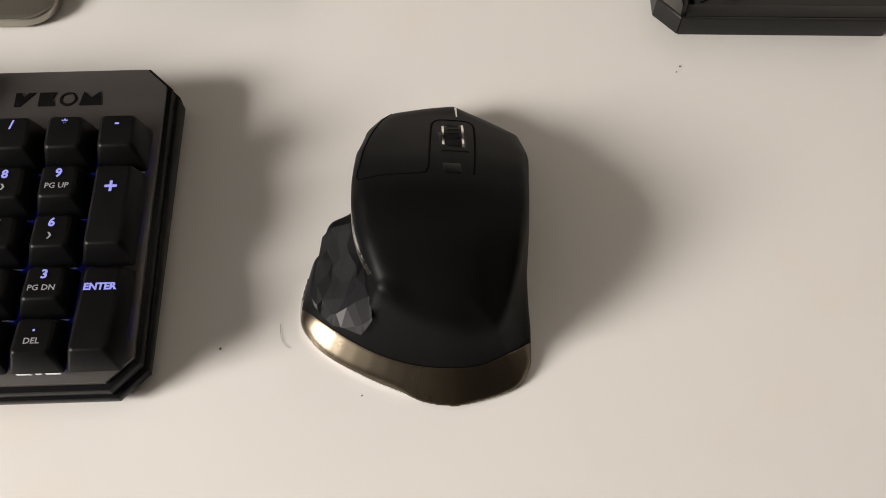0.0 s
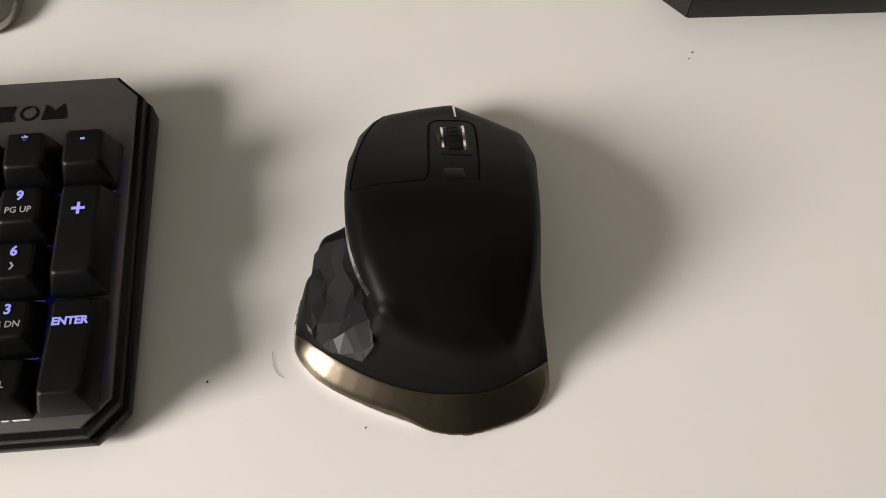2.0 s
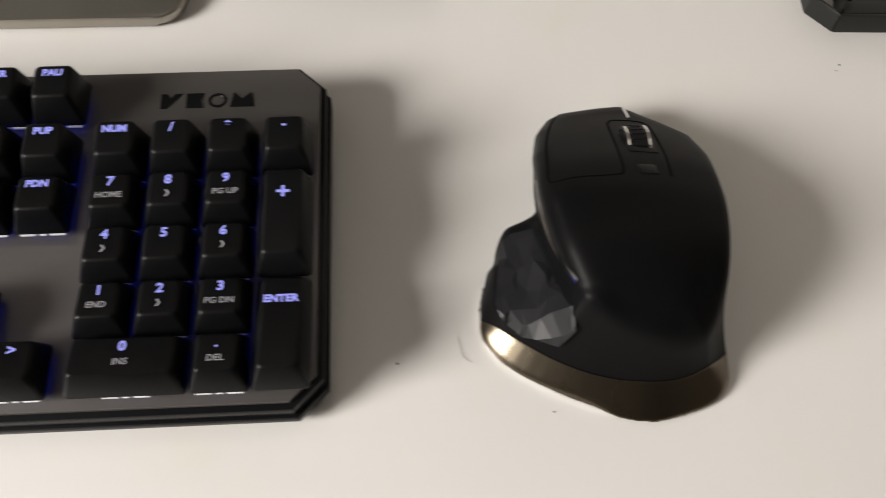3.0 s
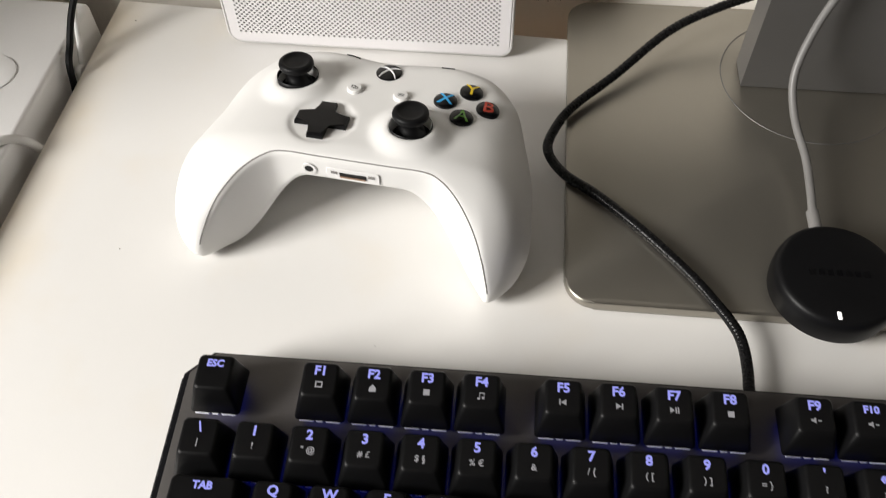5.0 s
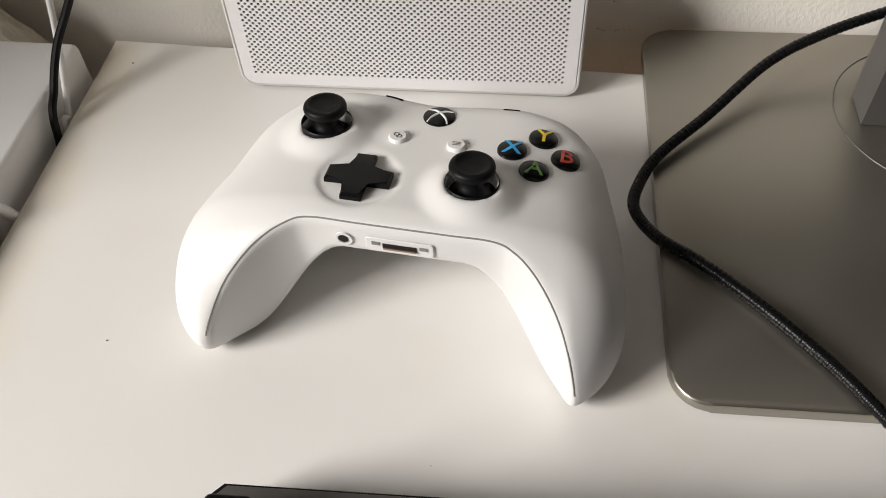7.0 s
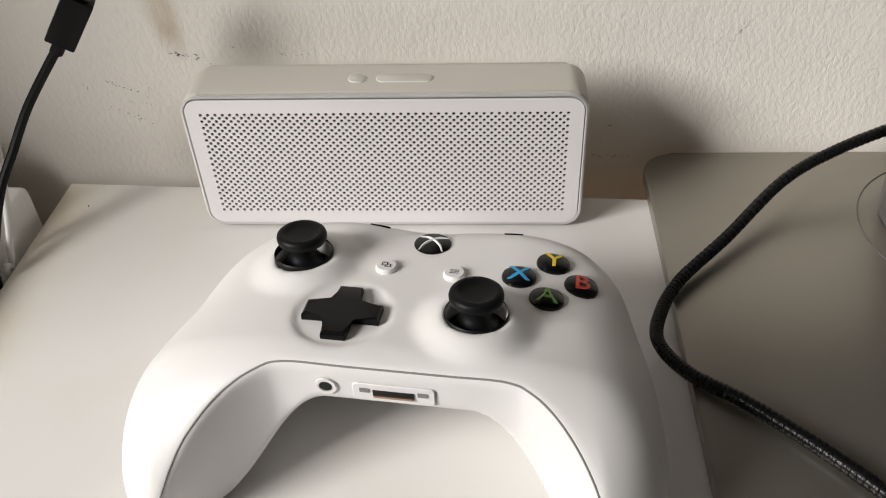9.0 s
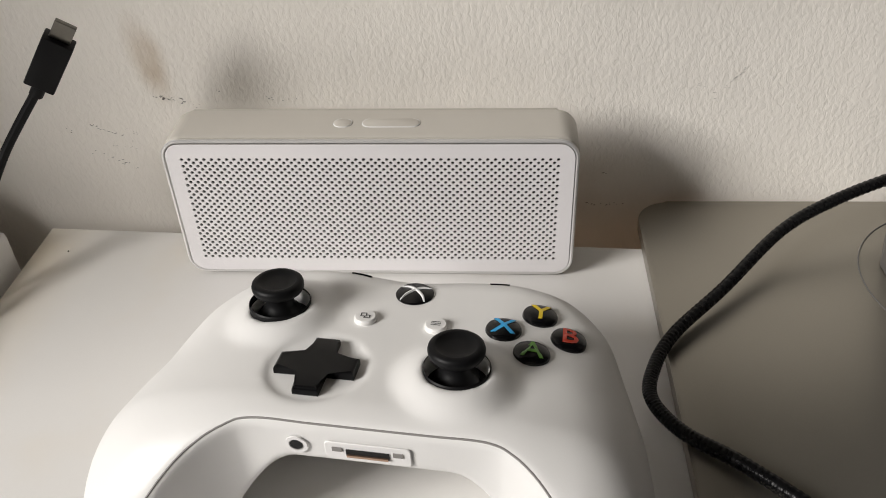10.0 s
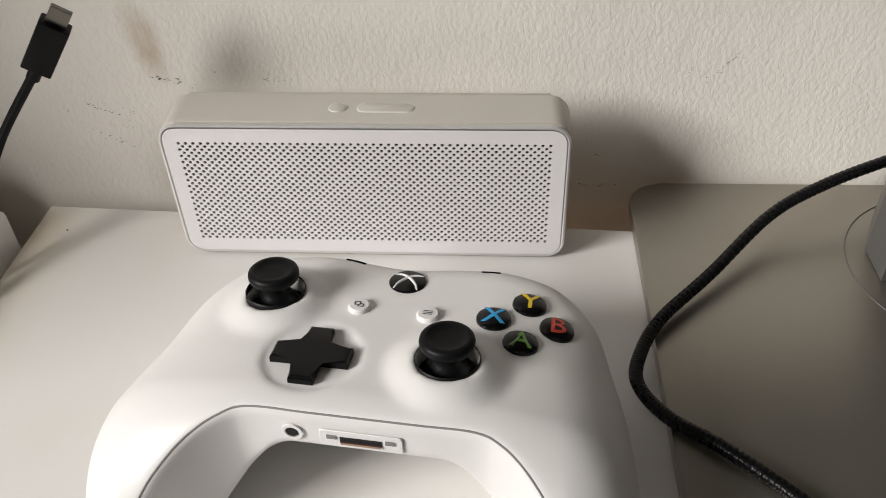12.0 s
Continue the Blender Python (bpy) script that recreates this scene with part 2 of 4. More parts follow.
def bm_lathe(profile, n=40, close=True):
    """A body of revolution about z; profile: (radius, z) from the bottom to the top."""
    bm = bmesh.new()
    rings = []
    for r, z in profile:
        if r < 1e-7:
            rings.append([bm.verts.new((0, 0, z))])
        else:
            rings.append([bm.verts.new((r * math.cos(2 * math.pi * i / n), r * math.sin(2 * math.pi * i / n), z)) for i in range(n)])
    for a, b in zip(rings, rings[1:]):
        for i in range(n):
            j = (i + 1) % n
            if len(a) == 1 and len(b) == 1:
                continue
            if len(a) == 1:
                bm.faces.new((a[0], b[j], b[i]))
            elif len(b) == 1:
                bm.faces.new((a[i], a[j], b[0]))
            else:
                bm.faces.new((a[i], a[j], b[j], b[i]))
    for ring, last in ((rings[0], False), (rings[-1], True)):
        if len(ring) > 1 and close:
            bm.faces.new(ring if last else ring[::-1])
    return bm


def spline(points, step=6, closed=False):
    """A smooth line through the points."""
    p = [Vector(q) for q in points]
    n, out = len(p), []
    for i in range(n if closed else n - 1):
        a, b, c, d = (p[(i - 1) % n], p[i], p[(i + 1) % n], p[(i + 2) % n]) if closed else (p[max(i - 1, 0)], p[i], p[i + 1], p[min(i + 2, n - 1)])
        for k in range(step):
            t = k / step
            out.append(0.5 * (2 * b + (c - a) * t + (2 * a - 5 * b + 4 * c - d) * t * t + (3 * b - a - 3 * c + d) * t ** 3))
    if not closed:
        out.append(p[-1])
    return out


def bm_tube(line, r, n=10, closed=False):
    """A round cord along a line of points; r may be a number or a function of the share of the way."""
    bm = bmesh.new()
    p = [Vector(q) for q in line]
    m, rings, up = len(p), [], None
    for i in range(m):
        d = (p[(i + 1) % m] - p[i - 1]) if closed else (p[min(i + 1, m - 1)] - p[max(i - 1, 0)])
        d.normalize()
        if up is None:
            up = d.orthogonal().normalized()
        up = (up - d * up.dot(d)).normalized()
        side = d.cross(up)
        rad = r(i / (m - 1)) if callable(r) else r
        rings.append([bm.verts.new(p[i] + rad * (math.cos(2 * math.pi * k / n) * up + math.sin(2 * math.pi * k / n) * side)) for k in range(n)])
    for i in range(m if closed else m - 1):
        a, b = rings[i], rings[(i + 1) % m]
        for k in range(n):
            bm.faces.new((a[k], a[(k + 1) % n], b[(k + 1) % n], b[k]))
    if not closed:
        bm.faces.new(rings[0][::-1])
        bm.faces.new(rings[-1])
    return bm


def text_mesh(body, size, thick=0.0, heavy=0.0):
    """The mesh of a word in the built-in font, centred, lying in the xy plane."""
    cu = bpy.data.curves.new("word", "FONT")
    cu.body, cu.size, cu.extrude, cu.align_x, cu.align_y = body, size, thick, "CENTER", "CENTER"
    cu.resolution_u, cu.offset = 2, heavy
    ob = bpy.data.objects.new("word", cu)
    scene.collection.objects.link(ob)
    me = bpy.data.meshes.new_from_object(ob.evaluated_get(bpy.context.evaluated_depsgraph_get()))
    bpy.data.objects.remove(ob)
    bpy.data.curves.remove(cu)
    return me


def smax(a, b, k):
    h = np.maximum(k - np.abs(a - b), 0) / k
    return np.maximum(a, b) + h * h * k * 0.25


def smin(a, b, k):
    return -smax(-a, -b, k)


def step01(a, b, x):
    t = np.clip((x - a) / (b - a), 0, 1)
    return t * t * (3 - 2 * t)


def plan_distance(poly, X, Y):
    """Signed distance to a closed outline in plan, negative inside."""
    best, inside = np.full(X.shape, 1e9), np.zeros(X.shape, bool)
    n = len(poly)
    for i in range(n):
        (ax, ay), (bx, by) = poly[i][:2], poly[(i + 1) % n][:2]
        ex, ey = bx - ax, by - ay
        t = np.clip(((X - ax) * ex + (Y - ay) * ey) / (ex * ex + ey * ey + 1e-12), 0, 1)
        best = np.minimum(best, np.hypot(X - ax - t * ex, Y - ay - t * ey))
        cross = ((ay > Y) != (by > Y)) & (X < ex * (Y - ay) / (by - ay + 1e-12) + ax)
        inside ^= cross
    return np.where(inside, -best, best)


def grid(lo, hi, h):
    ax = [np.arange(a, b + h, h) for a, b in zip(lo, hi)]
    return np.meshgrid(*ax, indexing="ij")


def skin(F, lo, h, scale=0.001, relax=2):
    """The zero surface of a field on a grid (surface nets), as a mesh. lo, h in the field's units."""
    s = F < 0
    nx, ny, nz = F.shape
    corner = [(i, j, k) for i in (0, 1) for j in (0, 1) for k in (0, 1)]
    sub = lambda A, c: A[c[0]:nx - 1 + c[0], c[1]:ny - 1 + c[1], c[2]:nz - 1 + c[2]]
    count = sum(sub(s, c).astype(np.int8) for c in corner)
    idx = np.argwhere((count > 0) & (count < 8))
    ids = np.full((nx - 1, ny - 1, nz - 1), -1, np.int64)
    ids[tuple(idx.T)] = np.arange(len(idx))
    acc, num = np.zeros((len(idx), 3)), np.zeros(len(idx))
    for a in corner:
        for ax in range(3):
            if a[ax]:
                continue
            b = list(a)
            b[ax] = 1
            fa = F[tuple((idx + a).T)]
            fb = F[tuple((idx + b).T)]
            hit = (fa < 0) != (fb < 0)
            t = np.where(hit, fa / np.where(hit, fa - fb, 1), 0)
            q = np.array(a, float)[None, :].repeat(len(idx), 0)
            q[:, ax] += t
            acc[hit] += q[hit]
            num[hit] += 1
    V = (idx + acc / num[:, None]) * h + np.array(lo)
    quads = []
    for ax in range(3):
        o1, o2 = [i for i in range(3) if i != ax]
        e0 = [slice(None)] * 3
        e1 = [slice(None)] * 3
        e0[ax], e1[ax] = slice(0, -1), slice(1, None)
        ch = np.argwhere(s[tuple(e0)] != s[tuple(e1)])
        ok = (ch[:, o1] > 0) & (ch[:, o2] > 0) & (ch[:, o1] < F.shape[o1] - 1) & (ch[:, o2] < F.shape[o2] - 1)
        ch = ch[ok]
        d1, d2 = np.zeros(3, int), np.zeros(3, int)
        d1[o1], d2[o2] = 1, 1
        q = np.stack([ids[tuple((ch - e).T)] for e in (d1 + d2, d2, 0 * d1, d1)], 1)
        flip = s[tuple(ch.T)] ^ (ax == 1)
        q[~flip] = q[~flip][:, ::-1]
        quads.append(q)
    Q = np.concatenate(quads)
    for _ in range(relax):
        S, c = np.zeros_like(V), np.zeros(len(V))
        for i in range(4):
            a, b = Q[:, i], Q[:, (i + 1) % 4]
            np.add.at(S, a, V[b])
            np.add.at(S, b, V[a])
            np.add.at(c, a, 1)
            np.add.at(c, b, 1)
        V = 0.5 * V + 0.5 * S / np.maximum(c, 1)[:, None]
    me = bpy.data.meshes.new("skin")
    me.from_pydata((V * scale).tolist(), [], Q.tolist())
    me.update()
    return me


def tree_of(me):
    from mathutils.bvhtree import BVHTree
    return BVHTree.FromPolygons([v.co for v in me.vertices], [p.vertices for p in me.polygons])


def drop_on(tree, x, y, top=0.2):
    """Where a plumb line at (x, y) meets a surface from above."""
    hit = tree.ray_cast(Vector((x, y, top)), Vector((0, 0, -1)))
    return (hit[0], hit[1]) if hit[0] else (Vector((x, y, 0)), Vector((0, 0, 1)))


def stand(place, normal, turn=0.0):
    """A pose at place whose z follows normal, its y kept away from the viewer."""
    z = Vector(normal).normalized()
    x = Vector((0, 1, 0)).cross(z).normalized()
    y = z.cross(x)
    return Matrix.Translation(place) @ Matrix((x, y, z)).transposed().to_4x4() @ pose(0, 0, 0, 0, 0, turn)


# ---- the room ----
TURN = -2.2                                            # desk and wall against the keyboard's rows
DESK = pose(-0.112, 0.269, 0, 0, 0, TURN)              # the desk's far left corner
SMUDGE = (0.1405, 0.0685)
FLOOR_Z = -0.74


def slab(name, x0, x1, y0, y1, z0, z1, mat, label, category, m=None):
    ob = part(name, bm_box(x0, x1, y0, y1, z0, z1), mat, None, label, smooth=None)
    tagged(ob, "", category, "", "structure")
    if m is not None:
        ob.matrix_world = m
    return ob


wall_m = pose(-0.2, 0.2935, 0, 0, 0, -1.6)
M["wall"] = wall_material()
slab("wall_north", -1.65, 2.2, 0, 0.12, FLOOR_Z, 1.9, "wall", "off-white plaster wall with roller texture and scuffs", "wall", wall_m)
slab("wall_east", 2.0, 2.1, -2.6, 0.35, FLOOR_Z, 1.9, "room_dark", "plain unseen side wall, dark to limit bounce", "wall")
slab("wall_south", -1.744, 2.0, -2.7, -2.6, FLOOR_Z, 1.9, "room_dark", "plain unseen wall opposite the desk, dark to limit bounce", "wall")
slab("floor", -1.744, 2.0, -2.6, 0.5, FLOOR_Z - 0.05, FLOOR_Z, "floor", "brown wooden floor under the desk", "floor")
slab("ceiling", -1.744, 2.0, -2.6, 0.5, 1.9, 1.95, "ceiling", "plain unseen ceiling, dark to limit bounce", "ceiling")
# added unseen block: keeps window light off the left of the wall
slab("wall_pier", -1.744, -0.40, 0.052, 0.45, FLOOR_Z, 1.9, "room_dark", "unseen dark block added to shade the left of the wall", "wall")
# the wall with the window is four pieces round a real opening
ww = thing("wall_west", "unseen wall with an open window hole, dark to limit bounce", "wall", kind="structure")
wy0, wy1, wz0, wz1 = WIN_Y - WIN_W / 2, WIN_Y + WIN_W / 2, WIN_Z - WIN_H / 2, WIN_Z + WIN_H / 2
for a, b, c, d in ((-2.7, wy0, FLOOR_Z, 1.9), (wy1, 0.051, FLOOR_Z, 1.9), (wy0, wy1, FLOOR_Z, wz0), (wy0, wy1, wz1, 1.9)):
    part("wall_piece", bm_box(-1.864, -1.744, a, b, c, d), "room_dark", ww, smooth=None)

# ---- the desk ----
desk = thing("desk", "white laminate desk top with worn beige edge band", "desk", DESK)
part("tabletop", bm_prism([(0, -0.75), (1.5, -0.75), (1.5, -0.032), (0, 0)], -0.025, 0, 0.0008, 2), "desk", desk)
for lx, ly in ((0.05, -0.06), (1.45, -0.06), (0.05, -0.70), (1.45, -0.70)):
    part("leg", bm_box(lx - 0.025, lx + 0.025, ly - 0.025, ly + 0.025, FLOOR_Z, -0.0255, 0.002), "box", desk)

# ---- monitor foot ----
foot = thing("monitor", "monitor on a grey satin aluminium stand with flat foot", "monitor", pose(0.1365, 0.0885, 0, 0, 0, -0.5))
part("foot_plate", bm_prism(rounded_rect(0, 0.2345, -0.0048, 0.1895, 0.013, 8), 0.0015, 0.0065, 0.0012, 3), "alu", foot)
part("foot_pad", bm_box(0.02, 0.216, 0.02, 0.17, 0, 0.0014), "black", foot)
ring = [(0.1205 + 0.0437 * math.cos(a * math.pi / 36), 0.137 + 0.0437 * math.sin(a * math.pi / 36), 0.0066) for a in range(72)]
part("seam_ring", bm_tube(ring, 0.0003, 6, True), "neck", foot)
bm = bm_prism([(0.0855, 0.129), (0.1565, 0.129), (0.1565, 0.147), (0.1475, 0.167), (0.0945, 0.167), (0.0855, 0.147)], 0.0067, 0.42, 0.0008, 2)
part("neck", bm, "neck", foot, "grey painted upright neck")
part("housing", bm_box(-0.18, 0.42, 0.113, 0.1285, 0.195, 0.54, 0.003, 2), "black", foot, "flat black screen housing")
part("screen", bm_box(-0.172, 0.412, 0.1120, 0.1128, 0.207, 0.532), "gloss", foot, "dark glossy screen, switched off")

# ---- keyboard ----
U = 0.01905


def deck(y):
    """Height of the keyboard's top plate at y."""
    return 0.0205 + 0.045 * (y - 0.04)


def chamfered(x0, x1, y0, y1, c):
    return [(x0 + c, y0), (x1 - c, y0), (x1, y0 + c), (x1, y1 - c), (x1 - c, y1), (x0 + c, y1), (x0, y1 - c), (x0, y0 + c)]


def sloped(bm, keep_below=0.004):
    """Lay the top of a level prism along the keyboard's slope."""
    for v in bm.verts:
        if v.co.z > keep_below:
            v.co.z += deck(v.co.y) - 0.02
    return bm


keyboard = thing("keyboard", "black mechanical keyboard with blue backlit keys on the desk", "keyboard")
KX0, KX1, KY0, KY1 = -0.0065, 0.4308, -0.0885, 0.0420
part("case", sloped(bm_prism(chamfered(KX0 - 0.0042, KX1 + 0.0018, KY0 - 0.0020, KY1 + 0.0006, 0.0095), 0.003, 0.0128, 0.0009, 2), 0.006), "case", keyboard)
part("case_rim", sloped(bm_prism(chamfered(KX0 - 0.0016, KX1 + 0.0006, KY0 - 0.0010, KY1 + 0.0002, 0.0096), 0.0124, 0.0184, 0.0007, 2), 0.006), "case", keyboard)
part("top_plate", sloped(bm_prism(chamfered(KX0 + 0.001, KX1 - 0.0014, KY0 + 0.0012, KY1 - 0.001, 0.0085), 0.0172, 0.02, 0.0006, 2)), "plate", keyboard,
     "dark grey brushed metal plate")
for fx in (0.016, 0.408):
    for fy in (-0.076, 0.028):
        part("rubber_foot", bm_box(fx - 0.012, fx + 0.012, fy - 0.004, fy + 0.004, 0, 0.0032), "rubber", keyboard)
# the maker's mark on the plate, as plain dark strokes of its size
for lx, pts in ((0.3750, [(-3.8, -4.2), (-1.6, -4.2), (3.8, 4.2), (1.2, 4.2), (-0.4, 1.4), (-1.6, 4.2), (-3.8, 4.2)]), (0.3836, [(-3.2, -4.2), (3.2, -4.2), (2.2, 0), (3.2, 4.2), (-3.2, 4.2)]),
                (0.4008, [(-4.4, -4.2), (4.4, -4.2), (3.2, 4.2), (0, 0.4), (-3.2, 4.2)])):
    bar = part("printed_mark", bm_prism([(x * 0.001, y * 0.00075) for x, y in pts], 0, 0.0003), "key", keyboard)
    bar.matrix_basis = pose(lx, 0.0275, deck(0.0275) + 0.0001, math.degrees(math.atan(0.045)), 0, 0)
loop = [(0.0029 * math.cos(k * math.pi / 16), 0.0026 * math.sin(k * math.pi / 16), 0) for k in range(32)]
bar = part("printed_mark", bm_tube(loop, 0.0008, 6, True), "key", keyboard)
bar.matrix_basis = pose(0.3918, 0.0275, deck(0.0275) - 0.0004, math.degrees(math.atan(0.045)), 0, 0)

TOPS = {"F": 0.0172, 0: 0.0168, 1: 0.0147, 2: 0.0137, 3: 0.0127, 4: 0.0132}     # key tops above the plate
LEANS = {"F": 4, 0: 4, 1: 0, 2: -3, 3: -6, 4: -7}
key_meshes = {}


def key_mesh(w, d, row):
    """A tapered keycap with a dished top, w by d units, its base 4.5 mm over the plate."""
    if (w, d, row) in key_meshes:
        return key_meshes[w, d, row]
    bx, by = w * U / 2 - 0.0005, d * U / 2 - 0.0005
    tx, ty, h = bx - 0.0030, by - 0.0028, TOPS[row]
    lean = math.tan(radians(LEANS[row]))
    bm = bmesh.new()
    rings = []
    for (hx, hy, oy, z, r) in ((bx, by, 0, 0.0045, 0.0012), (bx, by, 0, 0.0055, 0.0012), (tx + 0.0005, ty + 0.0005, 0.0011, h - 0.0009, 0.0018),
                               (tx - 0.0002, ty - 0.0002, 0.0011, h - 0.0001, 0.0016), (tx - 0.0009, ty - 0.0009, 0.0011, h, 0.0012)):
        ring = []
        for x, y in rounded_rect(-hx, hx, -hy + oy, hy + oy, r, 3):
            zz = z + (lean * (y - oy) if z > 0.006 else 0)
            ring.append(bm.verts.new((x, y, zz)))
        rings.append(ring)
    for a, b in zip(rings, rings[1:]):
        for i in range(len(a)):
            bm.faces.new((a[i], a[(i + 1) % len(a)], b[(i + 1) % len(a)], b[i]))
    mid = bm.verts.new((0, 0.0011, h - 0.0005))
    for i in range(len(rings[-1])):
        bm.faces.new((rings[-1][i], rings[-1][(i + 1) % len(rings[-1])], mid))
    bm.faces.new(rings[0][::-1])
    bmesh.ops.recalc_face_normals(bm, faces=bm.faces)
    me = bpy.data.meshes.new("key")
    bm.to_mesh(me)
    bm.free()
    me.materials.append(M["key"])
    me.shade_smooth()
    me.set_sharp_from_angle(angle=radians(40))
    key_meshes[w, d, row] = me
    return me


words = {}


def word(body, size, mat):
    if (body, size, mat) not in words:
        me = text_mesh(body, size, 0.0, 0.00017 if mat == "legend" else 0.00005)
        me.materials.append(M[mat])
        words[body, size, mat] = me
    return words[body, size, mat]


def flat_shape(kind):
    """Small printed signs of the keys: house, square, note, arrows and the like, 3 mm across."""
    if kind in words:
        return words[kind]
    polys = {"square": [[(-1, -1), (1, -1), (1, 1), (-1, 1)]], "house": [[(-1.1, -1.2), (1.1, -1.2), (1.1, 0.2), (0, 1.3), (-1.1, 0.2)]],
             "screen": [[(-1.2, -1), (1.2, -1), (1.2, -0.6), (-1.2, -0.6)], [(-1.2, 0.7), (1.2, 0.7), (1.2, 1.1), (-1.2, 1.1)],
                        [(-1.2, -0.6), (-0.8, -0.6), (-0.8, 0.7), (-1.2, 0.7)], [(0.8, -0.6), (1.2, -0.6), (1.2, 0.7), (0.8, 0.7)]],
             "note": [[(-1.1, -1.2), (-0.3, -1.2), (-0.3, -0.5), (-1.1, -0.5)], [(-0.5, -0.5), (-0.3, -0.5), (-0.3, 1.2), (-0.5, 1.2)],
                      [(0.9, -0.2), (1.1, -0.2), (1.1, 1.2), (0.9, 1.2)], [(-0.3, 0.9), (0.9, 0.9), (0.9, 1.2), (-0.3, 1.2)], [(0.3, -0.9), (1.1, -0.9), (1.1, -0.2), (0.3, -0.2)]],
             "prev": [[(-1.3, -1), (-0.9, -1), (-0.9, 1), (-1.3, 1)], [(-0.8, 0), (0.9, -1), (0.9, 1)]],
             "next": [[(1.3, -1), (1.3, 1), (0.9, 1), (0.9, -1)], [(0.8, 0), (-0.9, 1), (-0.9, -1)]],
             "play": [[(0, 0), (-1.5, 1), (-1.5, -1)], [(0.2, -1), (0.6, -1), (0.6, 1), (0.2, 1)], [(0.9, -1), (1.3, -1), (1.3, 1), (0.9, 1)]],
             "horn": [[(-1.6, -0.4), (-0.9, -0.4), (-0.1, -1.1), (-0.1, 1.1), (-0.9, 0.4), (-1.6, 0.4)], [(0.5, -0.2), (1.6, -0.2), (1.6, 0.2), (0.5, 0.2)]],
             "chevron": [[(-0.7, -1.2), (0.0, -1.2), (0.8, 0), (0.0, 1.2), (-0.7, 1.2), (0.1, 0)]],
             "back": [[(-1.9, 0), (-0.7, -1), (-0.7, -0.25), (1.9, -0.25), (1.9, 0.25), (-0.7, 0.25), (-0.7, 1)]]}[kind]
    bm = bmesh.new()
    for poly in polys:
        bm.faces.new([bm.verts.new((x * 0.0011, y * 0.0011, 0)) for x, y in poly])
    me = bpy.data.meshes.new(kind)
    bm.to_mesh(me)
    bm.free()
    words[kind] = me
    return me


switch_bm = bm_box(-0.0068, 0.0068, -0.0068, 0.0068, 0, 0.0042, 0.0006, 1)
switch_me = bpy.data.meshes.new("switch")
switch_bm.to_mesh(switch_me)
switch_bm.free()
switch_me.materials.append(M["led"])
lip_bm = bmesh.new()
for a, b in ((-0.0075, -0.0022), (-0.0012, 0.0012), (0.0022, 0.0075)):
    tmp = bm_box(a, b, -0.0091, -0.0080, 0.0028, 0.0041, 0.0002, 1)
    tmp_me = bpy.data.meshes.new("tmp")
    tmp.to_mesh(tmp_me)
    tmp.free()
    lip_bm.from_mesh(tmp_me)
    bpy.data.meshes.remove(tmp_me)
lip_me = bpy.data.meshes.new("switch_lip")
lip_bm.to_mesh(lip_me)
lip_bm.free()
lip_me.materials.append(M["switch"])


def add_key(cx, row, legend="", low="", w=1.0, d=1.0, yc=None, big=0.0048):
    """One key, its middle at cx units; low: a second sign or word under the legend."""
    yy = yc if yc is not None else (1.25 * U if row == "F" else -row * U)
    z = deck(yy)
    ob = new("key", key_mesh(w, d, row))
    ob.parent = keyboard
    ob.location = (cx * U, yy, z)
    h, lean = TOPS[row], LEANS[row]
    at = lambda x, y, up=0.00012: pose(x, 0.0011 + y, h + math.tan(radians(lean)) * y - 0.00025 + up, lean, 0, 0)
    span = d * U / 2 - 0.0028
    ly = min(span - 0.0032, 0.0032) if d == 1 else (0.0066 if row != 3 or w != 1 else 0.0080)
    if legend:
        me = word(legend, big if len(legend) < 3 else 0.0037, "legend") if legend != "back" else flat_shape("back")
        if legend == "back":
            me.materials.clear()
            me.materials.append(M["legend"])
        lg = new("legend", me)
        lg.parent, lg.matrix_basis = ob, at(0, ly, 0.0003)
    if low:
        if low.startswith("#") and len(low) > 3:
            me = flat_shape(low[1:])
            if not me.materials:
                me.materials.append(M["print"])
        else:
            me = word(low, 0.0031, "print")
        lw = new("side_legend", me)
        lw.parent, lw.matrix_basis = ob, at(0, ly - 0.0052, 0.0003)
    sw = new("switch", switch_me)
    sw.parent, sw.location = ob, (0, 0, 0.0002)
    lip = new("switch_lip", lip_me)
    lip.parent, lip.location = ob, (0, 0, 0.0003)
    return ob


add_key(0.5, "F", "ESC")
for i, sign in enumerate(("screen", "house", "square", "note", "prev", "next", "play", "square", "horn", "horn", "horn", "")):
    add_key(2.5 + i + 0.5 * (i // 4), "F", "F%d" % (i + 1), "#" + sign if sign else "")
for i in range(3):
    add_key(15.75 + i, "F", ("PRT", "SCR", "PAU")[i])
for i, (a, b) in enumerate(zip("\\1234567890'", ("|", "!", '" @', "# £", "$ §", "% €", "&", "/ {", "( [", ") ]", "= }", "?"))):
    add_key(0.5 + i, 0, a, b)
add_key(12.5, 0, "«", "»")
add_key(14, 0, "back", w=2)
add_key(0.75, 1, "TAB", w=1.5)
for i, a in enumerate("QWERTYUIOP"):
    add_key(2 + i, 1, a, "#chevron" if a == "W" else "")
add_key(12, 1, "+", "*")
add_key(13, 1, "'", "`")
add_key(14.375, 1, "back", w=1.25, d=2, yc=-1.5 * U)
add_key(0.875, 2, "CAPS", "LOCK", w=1.75)
for i, a in enumerate("ASDFGHJKL"):
    add_key(2.25 + i, 2, a, "#chevron" if a in "ASD" else "")
add_key(11.25, 2, "Ç")
add_key(12.25, 2, "º", "ª")
add_key(13.25, 2, "~", "^")
